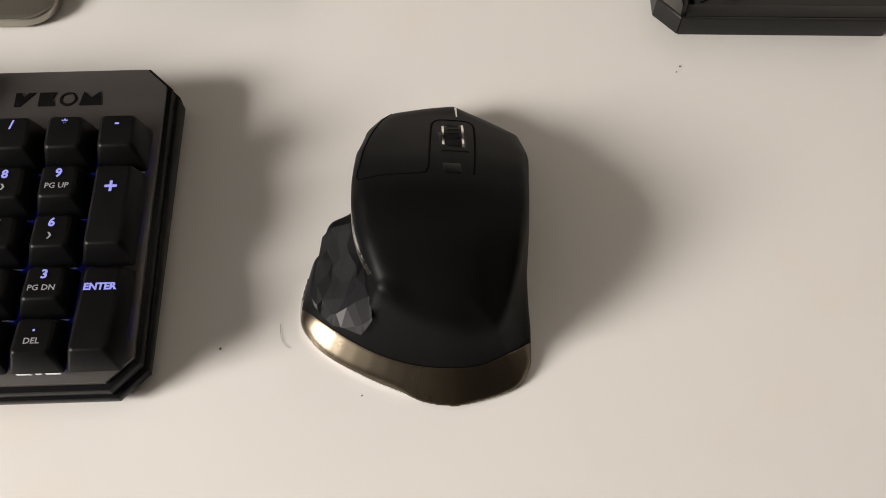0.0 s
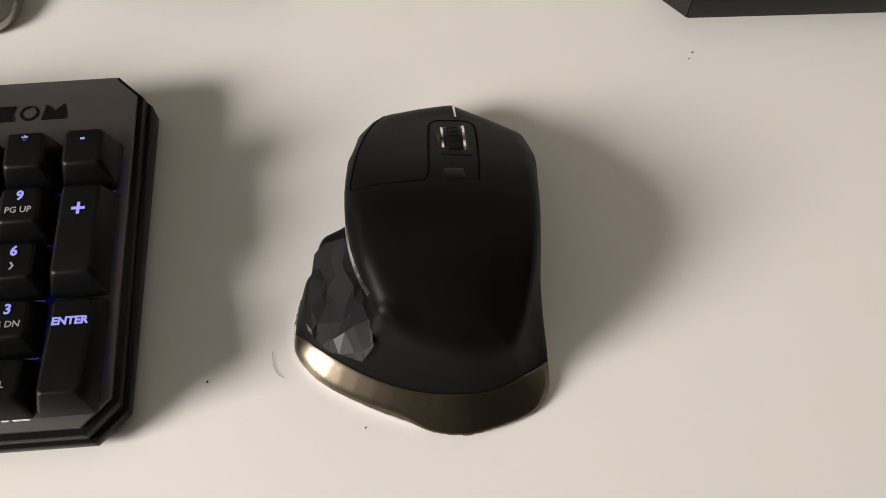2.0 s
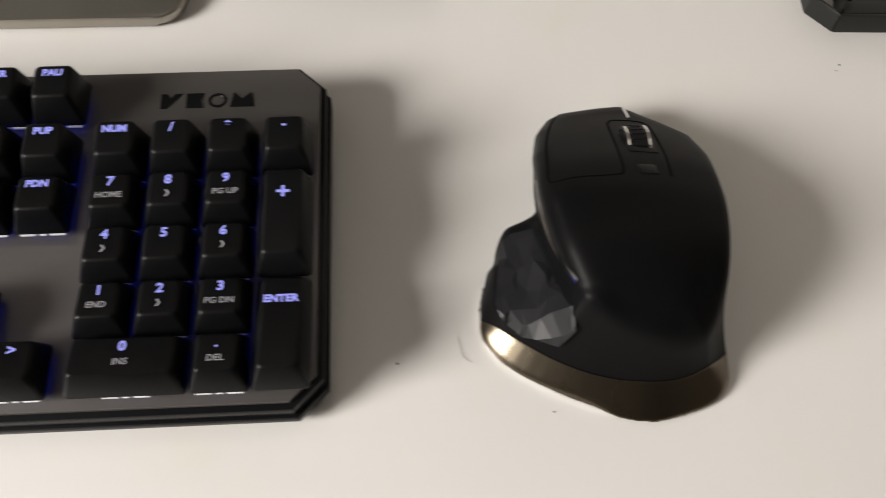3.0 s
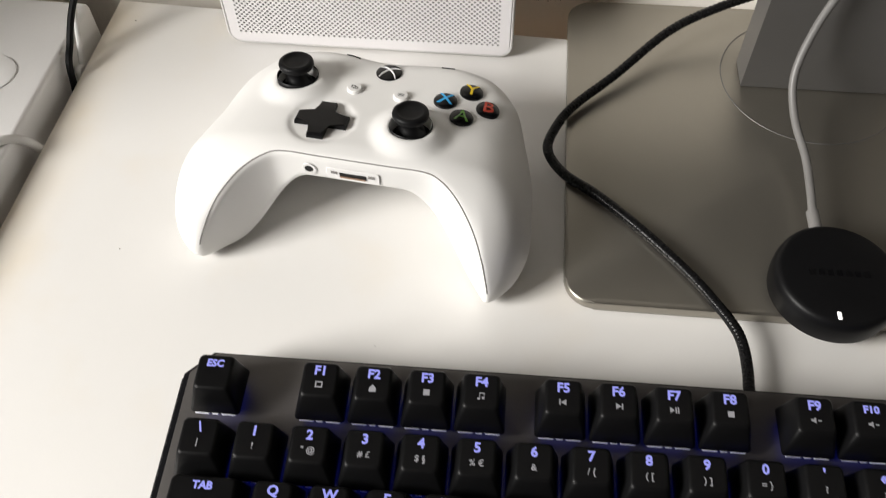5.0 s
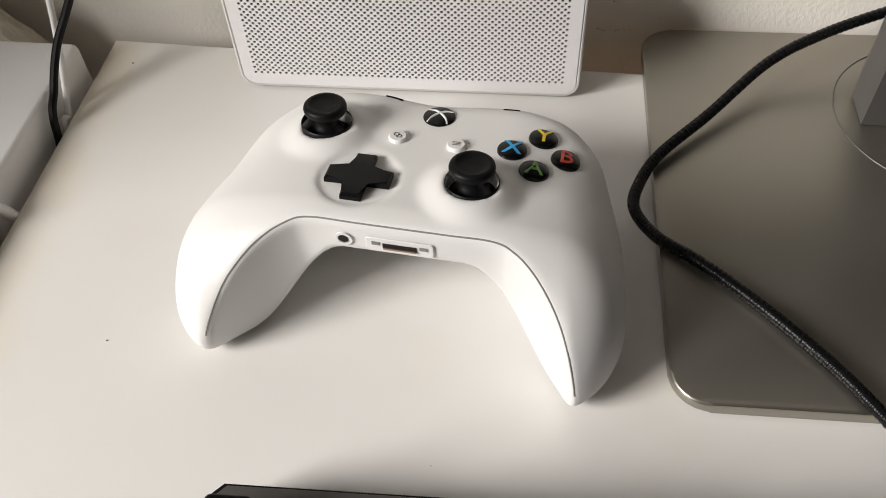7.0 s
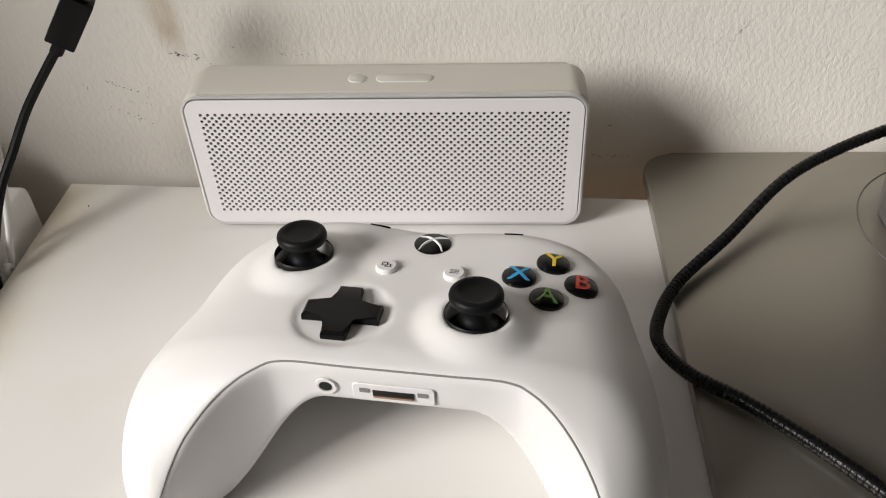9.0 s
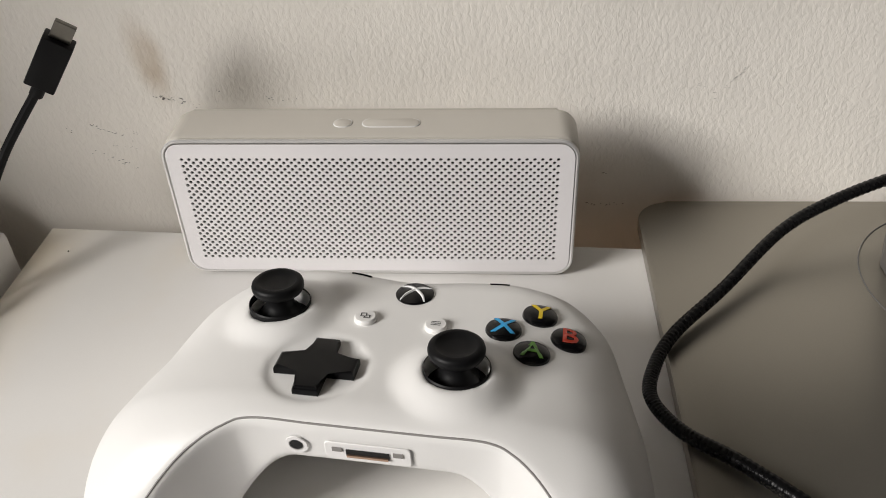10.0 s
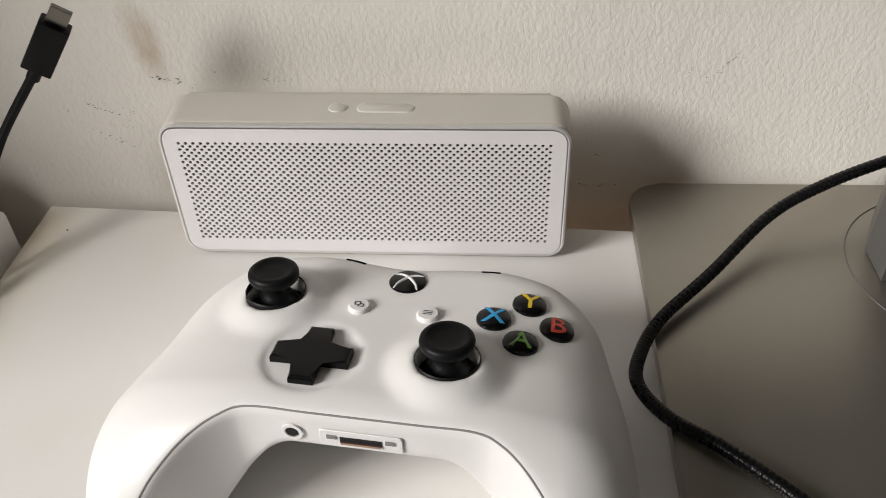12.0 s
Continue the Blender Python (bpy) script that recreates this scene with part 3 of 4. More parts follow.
add_key(0.625, 3, "SHIFT", w=1.25)
for i, (a, b) in enumerate(zip("<ZXCVBNM,.-", (">", "", "", "", "", "", "", "", ";", ":", "_"))):
    add_key(1.75 + i, 3, a, b)
add_key(13.625, 3, "SHIFT", w=2.75)
for cx, w, a in ((0.625, 1.25, "CTRL"), (1.875, 1.25, ""), (3.125, 1.25, "ALT"), (6.875, 6.25, ""), (10.625, 1.25, "ALT"), (11.875, 1.25, "FN"), (13.125, 1.25, ""), (14.375, 1.25, "CTRL")):
    add_key(cx, 4, a, w=w)
for r, line in ((0, ("INS", "HOM", "PUP")), (1, ("DEL", "END", "PDN"))):
    for i, a in enumerate(line):
        add_key(15.75 + i, r, a)
add_key(16.75, 3, "^")
for i, a in enumerate("<v>"):
    add_key(15.75 + i, 4, a)
for r, line in ((0, (("NUM", ""), ("/", ""), ("*", ""))), (1, (("7", "HOME"), ("8", "#chevron"), ("9", "PG UP"))), (2, (("4", "#chevron"), ("5", ""), ("6", "#chevron"))),
                (3, (("1", "END"), ("2", "#chevron"), ("3", "PG DN")))):
    for i, (a, b) in enumerate(line):
        add_key(19 + i, r, a, b)
add_key(19.5, 4, "0", "INS", w=2)
add_key(21, 4, ".", "DEL")
add_key(22, 0, "-")
add_key(22, 1, "+", d=2, yc=-1.5 * U, big=0.0085)
add_key(22, 3, "ENTER", d=2, yc=-3.5 * U)

# ---- keyboard cable, braided, over the foot plate and behind the neck ----
cord = [(0.203, 0.035, 0.010), (0.207, 0.048, 0.009), (0.206, 0.070, 0.0095), (0.196, 0.088, 0.0100), (0.184, 0.104, 0.0100), (0.167, 0.123, 0.0100), (0.150, 0.139, 0.0102),
        (0.1357, 0.1510, 0.0093), (0.1284, 0.1640, 0.0094), (0.1308, 0.1770, 0.0096), (0.1399, 0.1928, 0.0106), (0.1604, 0.2138, 0.0130), (0.1866, 0.2408, 0.0186),
        (0.2095, 0.2540, 0.0235), (0.2385, 0.2660, 0.0275), (0.275, 0.279, 0.031)]


def bm_braid(line, r, n=16):
    """A cord with the small diamonds of a woven sleeve."""
    bm = bm_tube(line, r, n)
    bm.verts.ensure_lookup_table()
    p = [Vector(q) for q in line]
    for i in range(len(p)):
        for k in range(n):
            v = bm.verts[i * n + k]
            a = 2 * math.pi * k / n
            f = 1 + 0.12 * math.cos(4 * a + i * 0.9) * math.cos(4 * a - i * 0.9)
            v.co = p[i] + (v.co - p[i]) * f
    return bm


keyboard_cable = part("keyboard_cable", bm_braid(spline(cord, 42), 0.0022), "cloth", None, "black braided keyboard cable lying over the foot plate", 180)
tagged(keyboard_cable, "", "cable")

# ---- controller ----


def controller_field(h):
    """The body in mm: x right, y away from the viewer, z up from the desk."""
    lo = (-82, -66, -4)
    X, Y, Z = grid(lo, (82, 58, 62), h)
    half = [(0, 46.5), (18, 49), (34, 49.5), (50, 45), (60.8, 33.5), (68.5, 20), (74.5, 4), (79, -14), (80.5, -30), (77, -44), (70, -54), (62, -57), (50, -52), (30, -48), (0, -46)]
    hull = [tuple(p) for p in spline([(x - 2.4 - (3.6 if y < 0 else 1.8 if y < 30 else 0), y, 0) for x, y in half] + [(-x - 2.4, y, 0) for x, y in half[-2:0:-1]], 5, True)]
    x2, y2 = X[:, :, 0], Y[:, :, 0]
    outer = plan_distance(hull, x2, y2)[:, :, None] + 0 * Z
    cut = [(-31, -25.2), (-16, -25), (0, -25), (15, -25), (29.5, -25.2), (36.5, -27.5), (44, -33), (52, -41.5), (59.5, -53), (65, -70), (-67, -70), (-62, -52), (-54, -41), (-46, -33), (-38, -27.5)]
    cut = [tuple(p) for p in spline([(x, y, 0) for x, y in cut], 5, True)]
    inner = -plan_distance(cut, x2, y2)[:, :, None] + 0 * Z
    ax = np.abs(x2)
    top = 52 - 0.125 * (y2 + 25) - 0.0042 * np.maximum(ax - 25, 0) ** 2 - 0.060 * np.maximum(-(y2 + 16), 0) ** 1.68
    # domes round the two sticks
    for sx, sy, up in ((-37.2, 19.6, 3.2), (19, -3.5, 3.9)):
        d = np.hypot(x2 - sx, y2 - sy)
        top = top + up * (1 - step01(8.8, 19, d))
    d = np.hypot(x2 + 19, y2 + 4.4)
    top = top - 0.9 * (1 - step01(12.8, 14.6, d))
    mid = 36 - 28 * step01(-25, 8, y2)
    grip = 1.0 + 4 * step01(-40, 0, y2) - 3 * step01(10, 35, y2)
    low = mid + (grip - mid) * step01(20, 54, ax)
    F = smax(outer, Z - top[:, :, None], 24 - 12 * step01(2, 32, Y))
    F = smax(F, low[:, :, None] - Z, 14)
    F = smax(F, -Z, 3)
    F = smax(F, inner, 2.2)
    for sx, sy in ((-37.2, 19.6), (19, -3.5)):
        well = np.maximum(np.hypot(X - sx, Y - sy) - 8.3, 38 - Z)
        F = smax(F, -well, 1.4)
    return F, lo


CH = 1.0
F, lo = controller_field(CH)
shell_me = skin(F, lo, CH)
shell_tree = tree_of(shell_me)
pad = thing("game_controller", "white game controller with black sticks and coloured buttons", "game controller", pose(0.0505, 0.140, 0, 0, 0, -7))
link_mesh("shell", shell_me, "shell", pad, "white matte plastic shell", 180)
FACE = Vector((0, 0.125, 1)).normalized()


def on_face(x, y, up=0.0):
    p, n = drop_on(shell_tree, x * 0.001, y * 0.001)
    return p + FACE * up


def face_pose(x, y, up=0.0, tilt=0.0, turn=0):
    nrm = (FACE + Vector((tilt, 0, 0))).normalized()
    return stand(on_face(x, y) + nrm * up, nrm, turn)


for sx, sy, base in ((-37.2, 19.6, 0.0485), (19, -3.5, 0.0520)):
    m = stand(Vector((sx, sy, 1000 * base)) * 0.001, FACE) @ Matrix.Scale(0.73, 4)
    w = part("stick_well", bm_lathe([(0.0, -0.0065), (0.0122, -0.0065), (0.0124, 0.0016), (0.0120, 0.0022)], 48, False), "rubber", pad, "black well under the stick")
    w.matrix_basis = m
    st = part("thumbstick", bm_lathe([(0, -0.006), (0.0088, -0.006), (0.0080, -0.002), (0.0058, 0.0005), (0.0052, 0.004), (0.0056, 0.0056), (0.0078, 0.0066), (0.0097, 0.0074), (0.0103, 0.0085),
                                     (0.0104, 0.0098), (0.0101, 0.0109), (0.0093, 0.0116), (0.0082, 0.0118), (0.0074, 0.0116), (0.0066, 0.0110), (0.0040, 0.0106), (0, 0.0105)], 48),
              "rubber", pad, "black rubber thumbstick")
    st.matrix_basis = m

# directional cross
a, b = 0.0035, 0.0111
plus = [(-a, -b), (a, -b), (a, -a), (b, -a), (b, a), (a, a), (a, b), (-a, b), (-a, a), (-b, a), (-b, -a), (-a, -a)]
bm = bm_prism(plus, -0.002, 0.0024, 0.0010, 3)
cross = part("direction_pad", bm, "pad_black", pad, "black cross-shaped direction pad")
cross.matrix_basis = face_pose(-19, -4.4)

for letter, x, y, mat in (("A", 37.5, 10.2, "green"), ("Y", 38.5, 28.2, "yellow"), ("X", 28.8, 19.2, "blue"), ("B", 47.2, 19.4, "red")):
    btn = part("button", bm_lathe([(0.0052, -0.002), (0.0052, 0.0003), (0.0050, 0.0008), (0.0040, 0.0013), (0.0026, 0.0016), (0, 0.0017)], 36), "gloss", pad, "black domed button with a coloured letter")
    tilt = 0.008 * (x - 25)
    btn.matrix_basis = face_pose(x, y, 0.0, tilt)
    me = text_mesh(letter, 0.0092, 0.0001, 0.0001)
    for v in me.vertices:
        v.co.z += 0.00185 - 22 * (v.co.x ** 2 + v.co.y ** 2)
    link_mesh("letter", me, mat, btn, smooth=None)

for x, y, sign in ((-11.3, 18.5, "view"), (9.6, 17.6, "menu")):
    btn = part("small_button", bm_lathe([(0.0033, -0.001), (0.0033, 0.0009), (0.0029, 0.0014), (0, 0.0015)], 28), "shell", pad, "small white round button")
    btn.matrix_basis = face_pose(x, y)
    bm = bmesh.new()
    quads = [(-1.4, -0.9, 1.4, -0.6), (-1.4, -0.15, 1.4, 0.15), (-1.4, 0.6, 1.4, 0.9)] if sign == "menu" else \
        [(-1.4, 0.9, 0.4, 1.2), (-1.4, -0.3, -1.1, 0.9), (-1.4, -0.6, 0.4, -0.3), (0.1, -0.3, 0.4, 0.9), (-0.3, -1.3, 1.5, -1.0), (1.2, -1.0, 1.5, 0.2), (0.4, 0.0, 1.2, 0.3), (-0.3, -1.0, 0.0, -0.6)]
    for x0, y0, x1, y1 in quads:
        bm.faces.new([bm.verts.new((px * 0.001, py * 0.001, 0.0016)) for px, py in ((x0, y0), (x1, y0), (x1, y1), (x0, y1))])
    part("sign", bm, "dark", btn, smooth=None)

# round emblem button: a dark disc with two pale crossing bows
logo = part("emblem_button", bm_lathe([(0.0058, -0.001), (0.0058, 0.0003), (0.0054, 0.0006), (0, 0.0008)], 40), "gloss", pad, "dark round button with pale crossed bows")
logo.matrix_basis = face_pose(0.3, 33.4)
for s in (1, -1):
    line = [(s * -0.0046, 0.0030, 0.0004), (s * -0.0020, 0.0029, 0.0006), (s * 0.0004, 0.0013, 0.0007), (s * 0.0026, -0.0014, 0.0006), (s * 0.0036, -0.0042, 0.0004)]
    part("bow", bm_tube(spline(line, 5), lambda t: 0.0003 + 0.0002 * math.sin(math.pi * t), 6), "white", logo)

# seam along the inner edge of the shell, and shoulder seams
def pad_line(pts, r, name, mat, up=0.0):
    line = []
    for p in spline([(x, y, 0) for x, y in pts], 8):
        q, _ = drop_on(shell_tree, p.x * 0.001, p.y * 0.001)
        line.append(q + Vector((0, 0, up)))
    part(name, bm_tube(line, r, 6), mat, pad)


rim = [(-63.6, -52.6), (-59.4, -46.0), (-54.8, -40.2), (-46.4, -32.1), (-38.2, -26.5), (-31, -24.1), (-15, -24.0), (0, -24.0), (15, -24.0), (29.5, -24.1), (36.8, -26.5), (44.5, -32.1), (52.8, -40.8), (60.8, -52.6)]
pad_line(rim, 0.0003, "shell_seam", "grey_seam")
pad_line([(-22.5, 44.9), (-19, 43.8), (-15.5, 42.2)], 0.0005, "shoulder_seam", "seam")
pad_line([(22, 43.6), (25, 44.0), (28, 44.2)], 0.0004, "shoulder_seam", "seam")

# socket, port and contact in the bridge between the grips
FRONT = -0.0252
bm = bm_lathe([(0.0036, 0), (0.0036, 0.0006), (0.0024, 0.0006)], 30, False)
sock = part("headset_socket", bm, "shell_back", pad, "round headset socket")
sock.matrix_basis = pose(-0.0192, FRONT, 0.0425, 90, 0, 0) @ Matrix.Scale(0.82, 4)
hole = part("socket_hole", bm_lathe([(0.0, 0.0004), (0.0021, 0.0004)], 24, False), "dark", sock)
port = part("expansion_port", bm_prism(rounded_rect(-0.0112, 0.0112, -0.0032, 0.0032, 0.0012, 4), 0, 0.0005, 0.0002, 1), "shell_back", pad, "recessed rectangular port")
port.matrix_basis = pose(-0.0005, FRONT, 0.0420, 90, 0, 0)
for x0, x1, mat in ((-0.0092, -0.0066, "grey_seam"), (-0.0056, 0.0056, "dark"), (0.0066, 0.0092, "grey_seam"), (-0.0054, 0.0054, "copper")):
    if mat == "copper":
        part("contact", bm_box(x0, x1, -0.0013, -0.0005, 0.0006, 0.0012), mat, port)
    else:
        part("slot", bm_box(x0, x1, -0.0011 if mat == "dark" else 0.0001, 0.0011 if mat == "dark" else 0.0015, 0.0005, 0.0008), mat, port)

# ---- speaker ----
speaker = thing("bluetooth_speaker", "pale grey box speaker with white perforated front grille", "speaker", pose(0.0338, 0.2378, 0, 0, 0, -0.7))
SW, SH, SD, SR = 0.0755, 0.061, 0.0224, 0.0075


def upright(points, y0, y1, r, seg=2):
    """A prism whose outline lies in the xz plane, from y0 (front) to y1."""
    bm = bm_prism(points, -y1, -y0, r, seg)
    bmesh.ops.rotate(bm, verts=bm.verts, matrix=Matrix.Rotation(radians(90), 3, "X"))
    return bm


part("body", upright(rounded_rect(-SW, SW, 0.0006, SH, SR, 8), 0.0010, SD, 0.0018, 3), "speaker", speaker, "warm grey plastic body")
part("rim", bm_tube([(x, 0.0, z) for x, z in rounded_rect(-SW + 0.0009, SW - 0.0009, 0.0014, SH - 0.0008, SR - 0.0008, 8)], 0.0008, 8, True), "rim", speaker, "thin bright metal rim")


def grille_panel():
    """A plate pierced by staggered round holes, with their walls."""
    p, rad, th = 0.00277, 0.00067, 0.0006
    nx, nz = 50, 33
    w, h = nx * p, nz * p / 2
    verts, faces = [], []
    x0, z0 = -w / 2, (SH - h) / 2 + 0.0004
    for r in range(nz):
        off = (p / 2) * (r % 2)
        n = nx - (r % 2)
        if r % 2:
            for xa, xb in ((x0, x0 + p / 2), (x0 + w - p / 2, x0 + w)):
                b = len(verts)
                za, zb = z0 + r * p / 2, z0 + (r + 1) * p / 2
                verts += [(xa, 0, za), (xb, 0, za), (xb, 0, zb), (xa, 0, zb)]
                faces.append((b, b + 1, b + 2, b + 3))
        for c in range(n):
            cx, cz = x0 + off + (c + 0.5) * p, z0 + (r + 0.5) * p / 2
            b = len(verts)
            for k in range(8):
                t = k * math.pi / 4
                dx, dz = math.cos(t), math.sin(t)
                s = max(abs(dx), abs(dz))
                verts.append((cx + dx / s * p / 2, 0, cz + dz / s * p / 4))
            for depth in (0, th):
                for k in range(8):
                    t = k * math.pi / 4
                    verts.append((cx + rad * math.cos(t), depth, cz + rad * math.sin(t)))
            for k in range(8):
                j = (k + 1) % 8
                faces.append((b + k, b + j, b + 8 + j, b + 8 + k))
                faces.append((b + 8 + k, b + 8 + j, b + 16 + j, b + 16 + k))
    # the plain border round the holes
    o = rounded_rect(-SW + 0.0018, SW - 0.0018, 0.0022, SH - 0.0016, SR - 0.0018, 8)
    b = len(verts)
    verts += [(x, 0, z) for x, z in o]
    n = len(o)
    c = len(verts)
    verts += [(min(max(x, x0), x0 + w), 0, min(max(z, z0), z0 + h)) for x, z in o]
    for i in range(n):
        j = (i + 1) % n
        faces.append((b + i, b + j, c + j, c + i))
    me = bpy.data.meshes.new("grille")
    me.from_pydata(verts, [], faces)
    me.update()
    return me


gr = link_mesh("grille", grille_panel(), "grille", speaker, "white perforated metal grille")
gr.location = (0, -0.0008, 0)
part("grille_backing", bm_box(-0.0705, 0.0705, -0.00015, 0.00018, 0.006, 0.0545), "dark", speaker)
for x0, x1 in ((-0.0130, -0.0066), (-0.0025, 0.0182)):
    btn = part("top_button", bm_prism(rounded_rect(x0, x1, 0.0086, 0.0142, 0.00275, 8), SH - 0.001, SH + 0.0004, 0.0002, 2), "speaker", speaker)
    line = [(x, y, SH + 0.0001) for x, y in rounded_rect(x0 - 0.0001, x1 + 0.0001, 0.0085, 0.0143, 0.0028, 8)]
    part("button_ring", bm_tube(line, 0.0002, 5, True), "white", speaker)

# ---- mouse ----


def smooth_profile(s, at, value):
    """A soft curve through a height profile."""
    fine = np.linspace(-0.3, 1.3, 641)
    v = np.interp(fine, at, value)
    k = np.exp(-0.5 * (np.linspace(-3, 3, 81)) ** 2)
    v = np.convolve(np.pad(v, 40, mode="edge"), k / k.sum(), "valid")
    return np.interp(s, fine, v)


def band_edge(x):
    """Where the metal band begins, as y over x in mm."""
    return -48.6 + np.where(np.asarray(x) < 5, 0.0086, 0.0165) * (np.asarray(x) - 5) ** 2


def ridge_x(y):
    """The ridge between back and thumb rest, as x over y in mm."""
    return np.interp(y, [-60, -50, -41, -33, -25, -16, -8, 2, 14], [-6, -12, -15.5, -19.5, -23.5, -26.5, -28.5, -30, -30.6])


def mouse_field(h):
    """Main hull and thumb wing in mm: x right, y to the front, z up."""
    lo = (-58, -66, -3)
    X, Y, Z = grid(lo, (44, 66, 56), h)
    x2, y2 = X[:, :, 0], Y[:, :, 0]
    main = [(8, 62.2), (21, 55), (33, 47), (35.5, 32), (34.5, 14), (33.5, 0), (31.5, -14), (32.5, -30), (32.5, -46), (26, -57), (4, -62), (-8, -60), (-12, -50), (-15.5, -41), (-19.5, -33), (-23.5, -25), (-26.5, -16), (-28.5, -8), (-30, 2),
            (-30.6, 14), (-30.6, 30), (-27.2, 45), (-21.8, 54), (-16.5, 57.6), (-5, 59.9)]
    wing = [(-24, 13), (-35, 12.2), (-43.6, 8.6), (-49, -4), (-51.8, -20), (-51, -30), (-40, -42), (-16, -53), (0, -50), (-4, 0)]
    dm = plan_distance(main, x2, y2)
    dw = plan_distance([tuple(p) for p in spline([(x, y, 0) for x, y in wing], 4, True)], x2, y2)
    s = (y2 + 58) / 116
    prof = smooth_profile(s, [0, 0.06, 0.14, 0.26, 0.40, 0.54, 0.68, 0.82, 0.93, 1.0], [13, 22.5, 32.0, 41.0, 45.0, 43.5, 37.5, 28.5, 20.5, 15.5])
    top = prof - 0.0055 * np.maximum(x2 + 8, 0) ** 2 - 0.010 * np.maximum(-x2 - 14, 0) ** 2
    # the flank leans in under the ridge on the thumb's side
    lean = (0.05 + 0.26 * step01(-2, -20, X) * step01(50, 32, Y)) * (34 - Z) * (Z < 34)
    M1 = smax(dm[:, :, None] + lean * 0.35 - 0.5, Z - top[:, :, None], 7)
    # the thumb rest: a shallow shelf that sweeps up into the body towards the rear
    u = x2 - ridge_x(y2)
    wt = 11.0 + 0.16 * (x2 + 50) - 0.05 * np.maximum(y2 + 10, 0) + (4 + 17 * step01(-10, -40, y2)) * np.exp(np.minimum(u, 0) / 8.0) - 0.9 * np.maximum(u - 3, 0)
    W1 = smax(dw[:, :, None] + 0 * Z, Z - wt[:, :, None], 5)
    rest = W1
    F = smin(M1, W1, 3 + 13 * step01(-12, -38, Y))
    # the rear is one clean slope from the foot up to the back
    around = [(36, 90), (36, 20), (33.5, -25), (30.5, -46), (23, -53), (4, -58), (-16, -53), (-38, -41.5), (-49.5, -30.5), (-51.5, -20), (-48, -4), (-43.5, 9), (-40, 90)]
    da = plan_distance([tuple(p) for p in spline([(x, y, 0) for x, y in around], 4, True)], x2, y2)
    ahead = np.maximum(y2 - band_edge(x2), 0)
    slope = 0.84 + 0.115 * ahead + 0.05 * ahead * step01(8, 26, x2)
    F = smax(F, (Z - (3 - slope * da)[:, :, None]) / np.hypot(1, slope)[:, :, None], (3 + 11 * step01(0, 14, ahead) * step01(-26, -8, x2) * step01(28, 14, x2))[:, :, None])
    F = smax(F, 0.8 - Z, 1.5)
    rest = smax(rest, (Z - (3 - slope * da)[:, :, None]) / np.hypot(1, slope)[:, :, None], 3)
    return F, X, Y, Z, lo, rest, np.minimum(da, 60)


MH = 0.6
F, X, Y, Z, lo, rest_F, dw = mouse_field(MH)


def cut_at_band(me, rear):
    """The part of the hull before or behind the band's edge, cut clean."""
    bm = bmesh.new()
    bm.from_mesh(me)
    for v in bm.verts:
        v.co.y -= float(band_edge(v.co.x * 1000)) * 0.001
    geom = bm.verts[:] + bm.edges[:] + bm.faces[:]
    bmesh.ops.bisect_plane(bm, geom=geom, plane_co=(0, 0, 0), plane_no=(0, 1, 0), clear_outer=rear, clear_inner=not rear)
    for v in bm.verts:
        v.co.y += float(band_edge(v.co.x * 1000)) * 0.001
    out = bpy.data.meshes.new("hull_piece")
    bm.to_mesh(out)
    bm.free()
    return out


mouse = thing("computer_mouse", "black ergonomic mouse with thumb rest and bronze metal band", "mouse", pose(0.535, -0.036, 0, 0, 0, 0))
full_me = skin(F, lo, MH, relax=5)
full_tree = tree_of(full_me)
rest_me = skin(rest_F, lo, MH, relax=2)
rest_tree = tree_of(rest_me)
bpy.data.meshes.remove(rest_me)
link_mesh("body", cut_at_band(full_me, False), "mouse", mouse, "soft black plastic body", 180)
link_mesh("metal_band", cut_at_band(full_me, True), "bronze", mouse, "polished bronze metal band round the rear", 180)
seam_line = []
for x in np.linspace(-45, 31.5, 60):
    q, n = drop_on(full_tree, x * 0.001, float(band_edge(x)) * 0.001)
    seam_line.append(q)
part("band_seam", bm_tube(seam_line, 0.00018, 5), "seam", mouse)
base_d = np.where((Y[:, :, 0] < -8) & (X[:, :, 0] < 12), dw, 5)
base_F = np.maximum(np.maximum(base_d[:, :, None] - 0.35, Z - 1.9), 0.05 - Z)
link_mesh("base_rim", skin(base_F, lo, MH, relax=1), "chrome", mouse, "thin bright base rim", 40)


def mouse_line(pts, r, name, mat, up=0.0, smooth=6, n=6):
    line = []
    for p in spline([(x, y, 0) for x, y in pts], smooth):
        q, nn = drop_on(full_tree, p.x * 0.001, p.y * 0.001)
        line.append(q + Vector((0, 0, up)))
    return part(name, bm_tube(line, r, n), mat, mouse)


# bright strip that ends on the ridge over the thumb rest
strip = []
for x, y, z in ((-31, 20, 26), (-31, 12, 28), (-30.3, 2, 31), (-28.5, -9, 34), (-26, -18, 36.5), (-23.5, -25, 38)):
    strip.append(full_tree.find_nearest(Vector((x, y, z)) * 0.001)[0])
part("bright_strip", bm_tube(spline(strip, 6), lambda t: 0.0003 + 0.0008 * t ** 0.8, 8), "chrome", mouse, "narrow polished metal strip")
mouse_line([(-17, 55), (-21.5, 47), (-25.4, 34), (-27.4, 20), (-27.6, 11.5), (-20, 11.6), (-6, 12.2), (-3.8, 14), (-3.0, 20), (-1.8, 42), (-0.5, 46.5), (2, 48), (11, 48), (13.5, 46.5), (14.4, 42), (13.6, 24), (12.4, 12)], 0.0005, "button_seam", "seam", -0.0003)
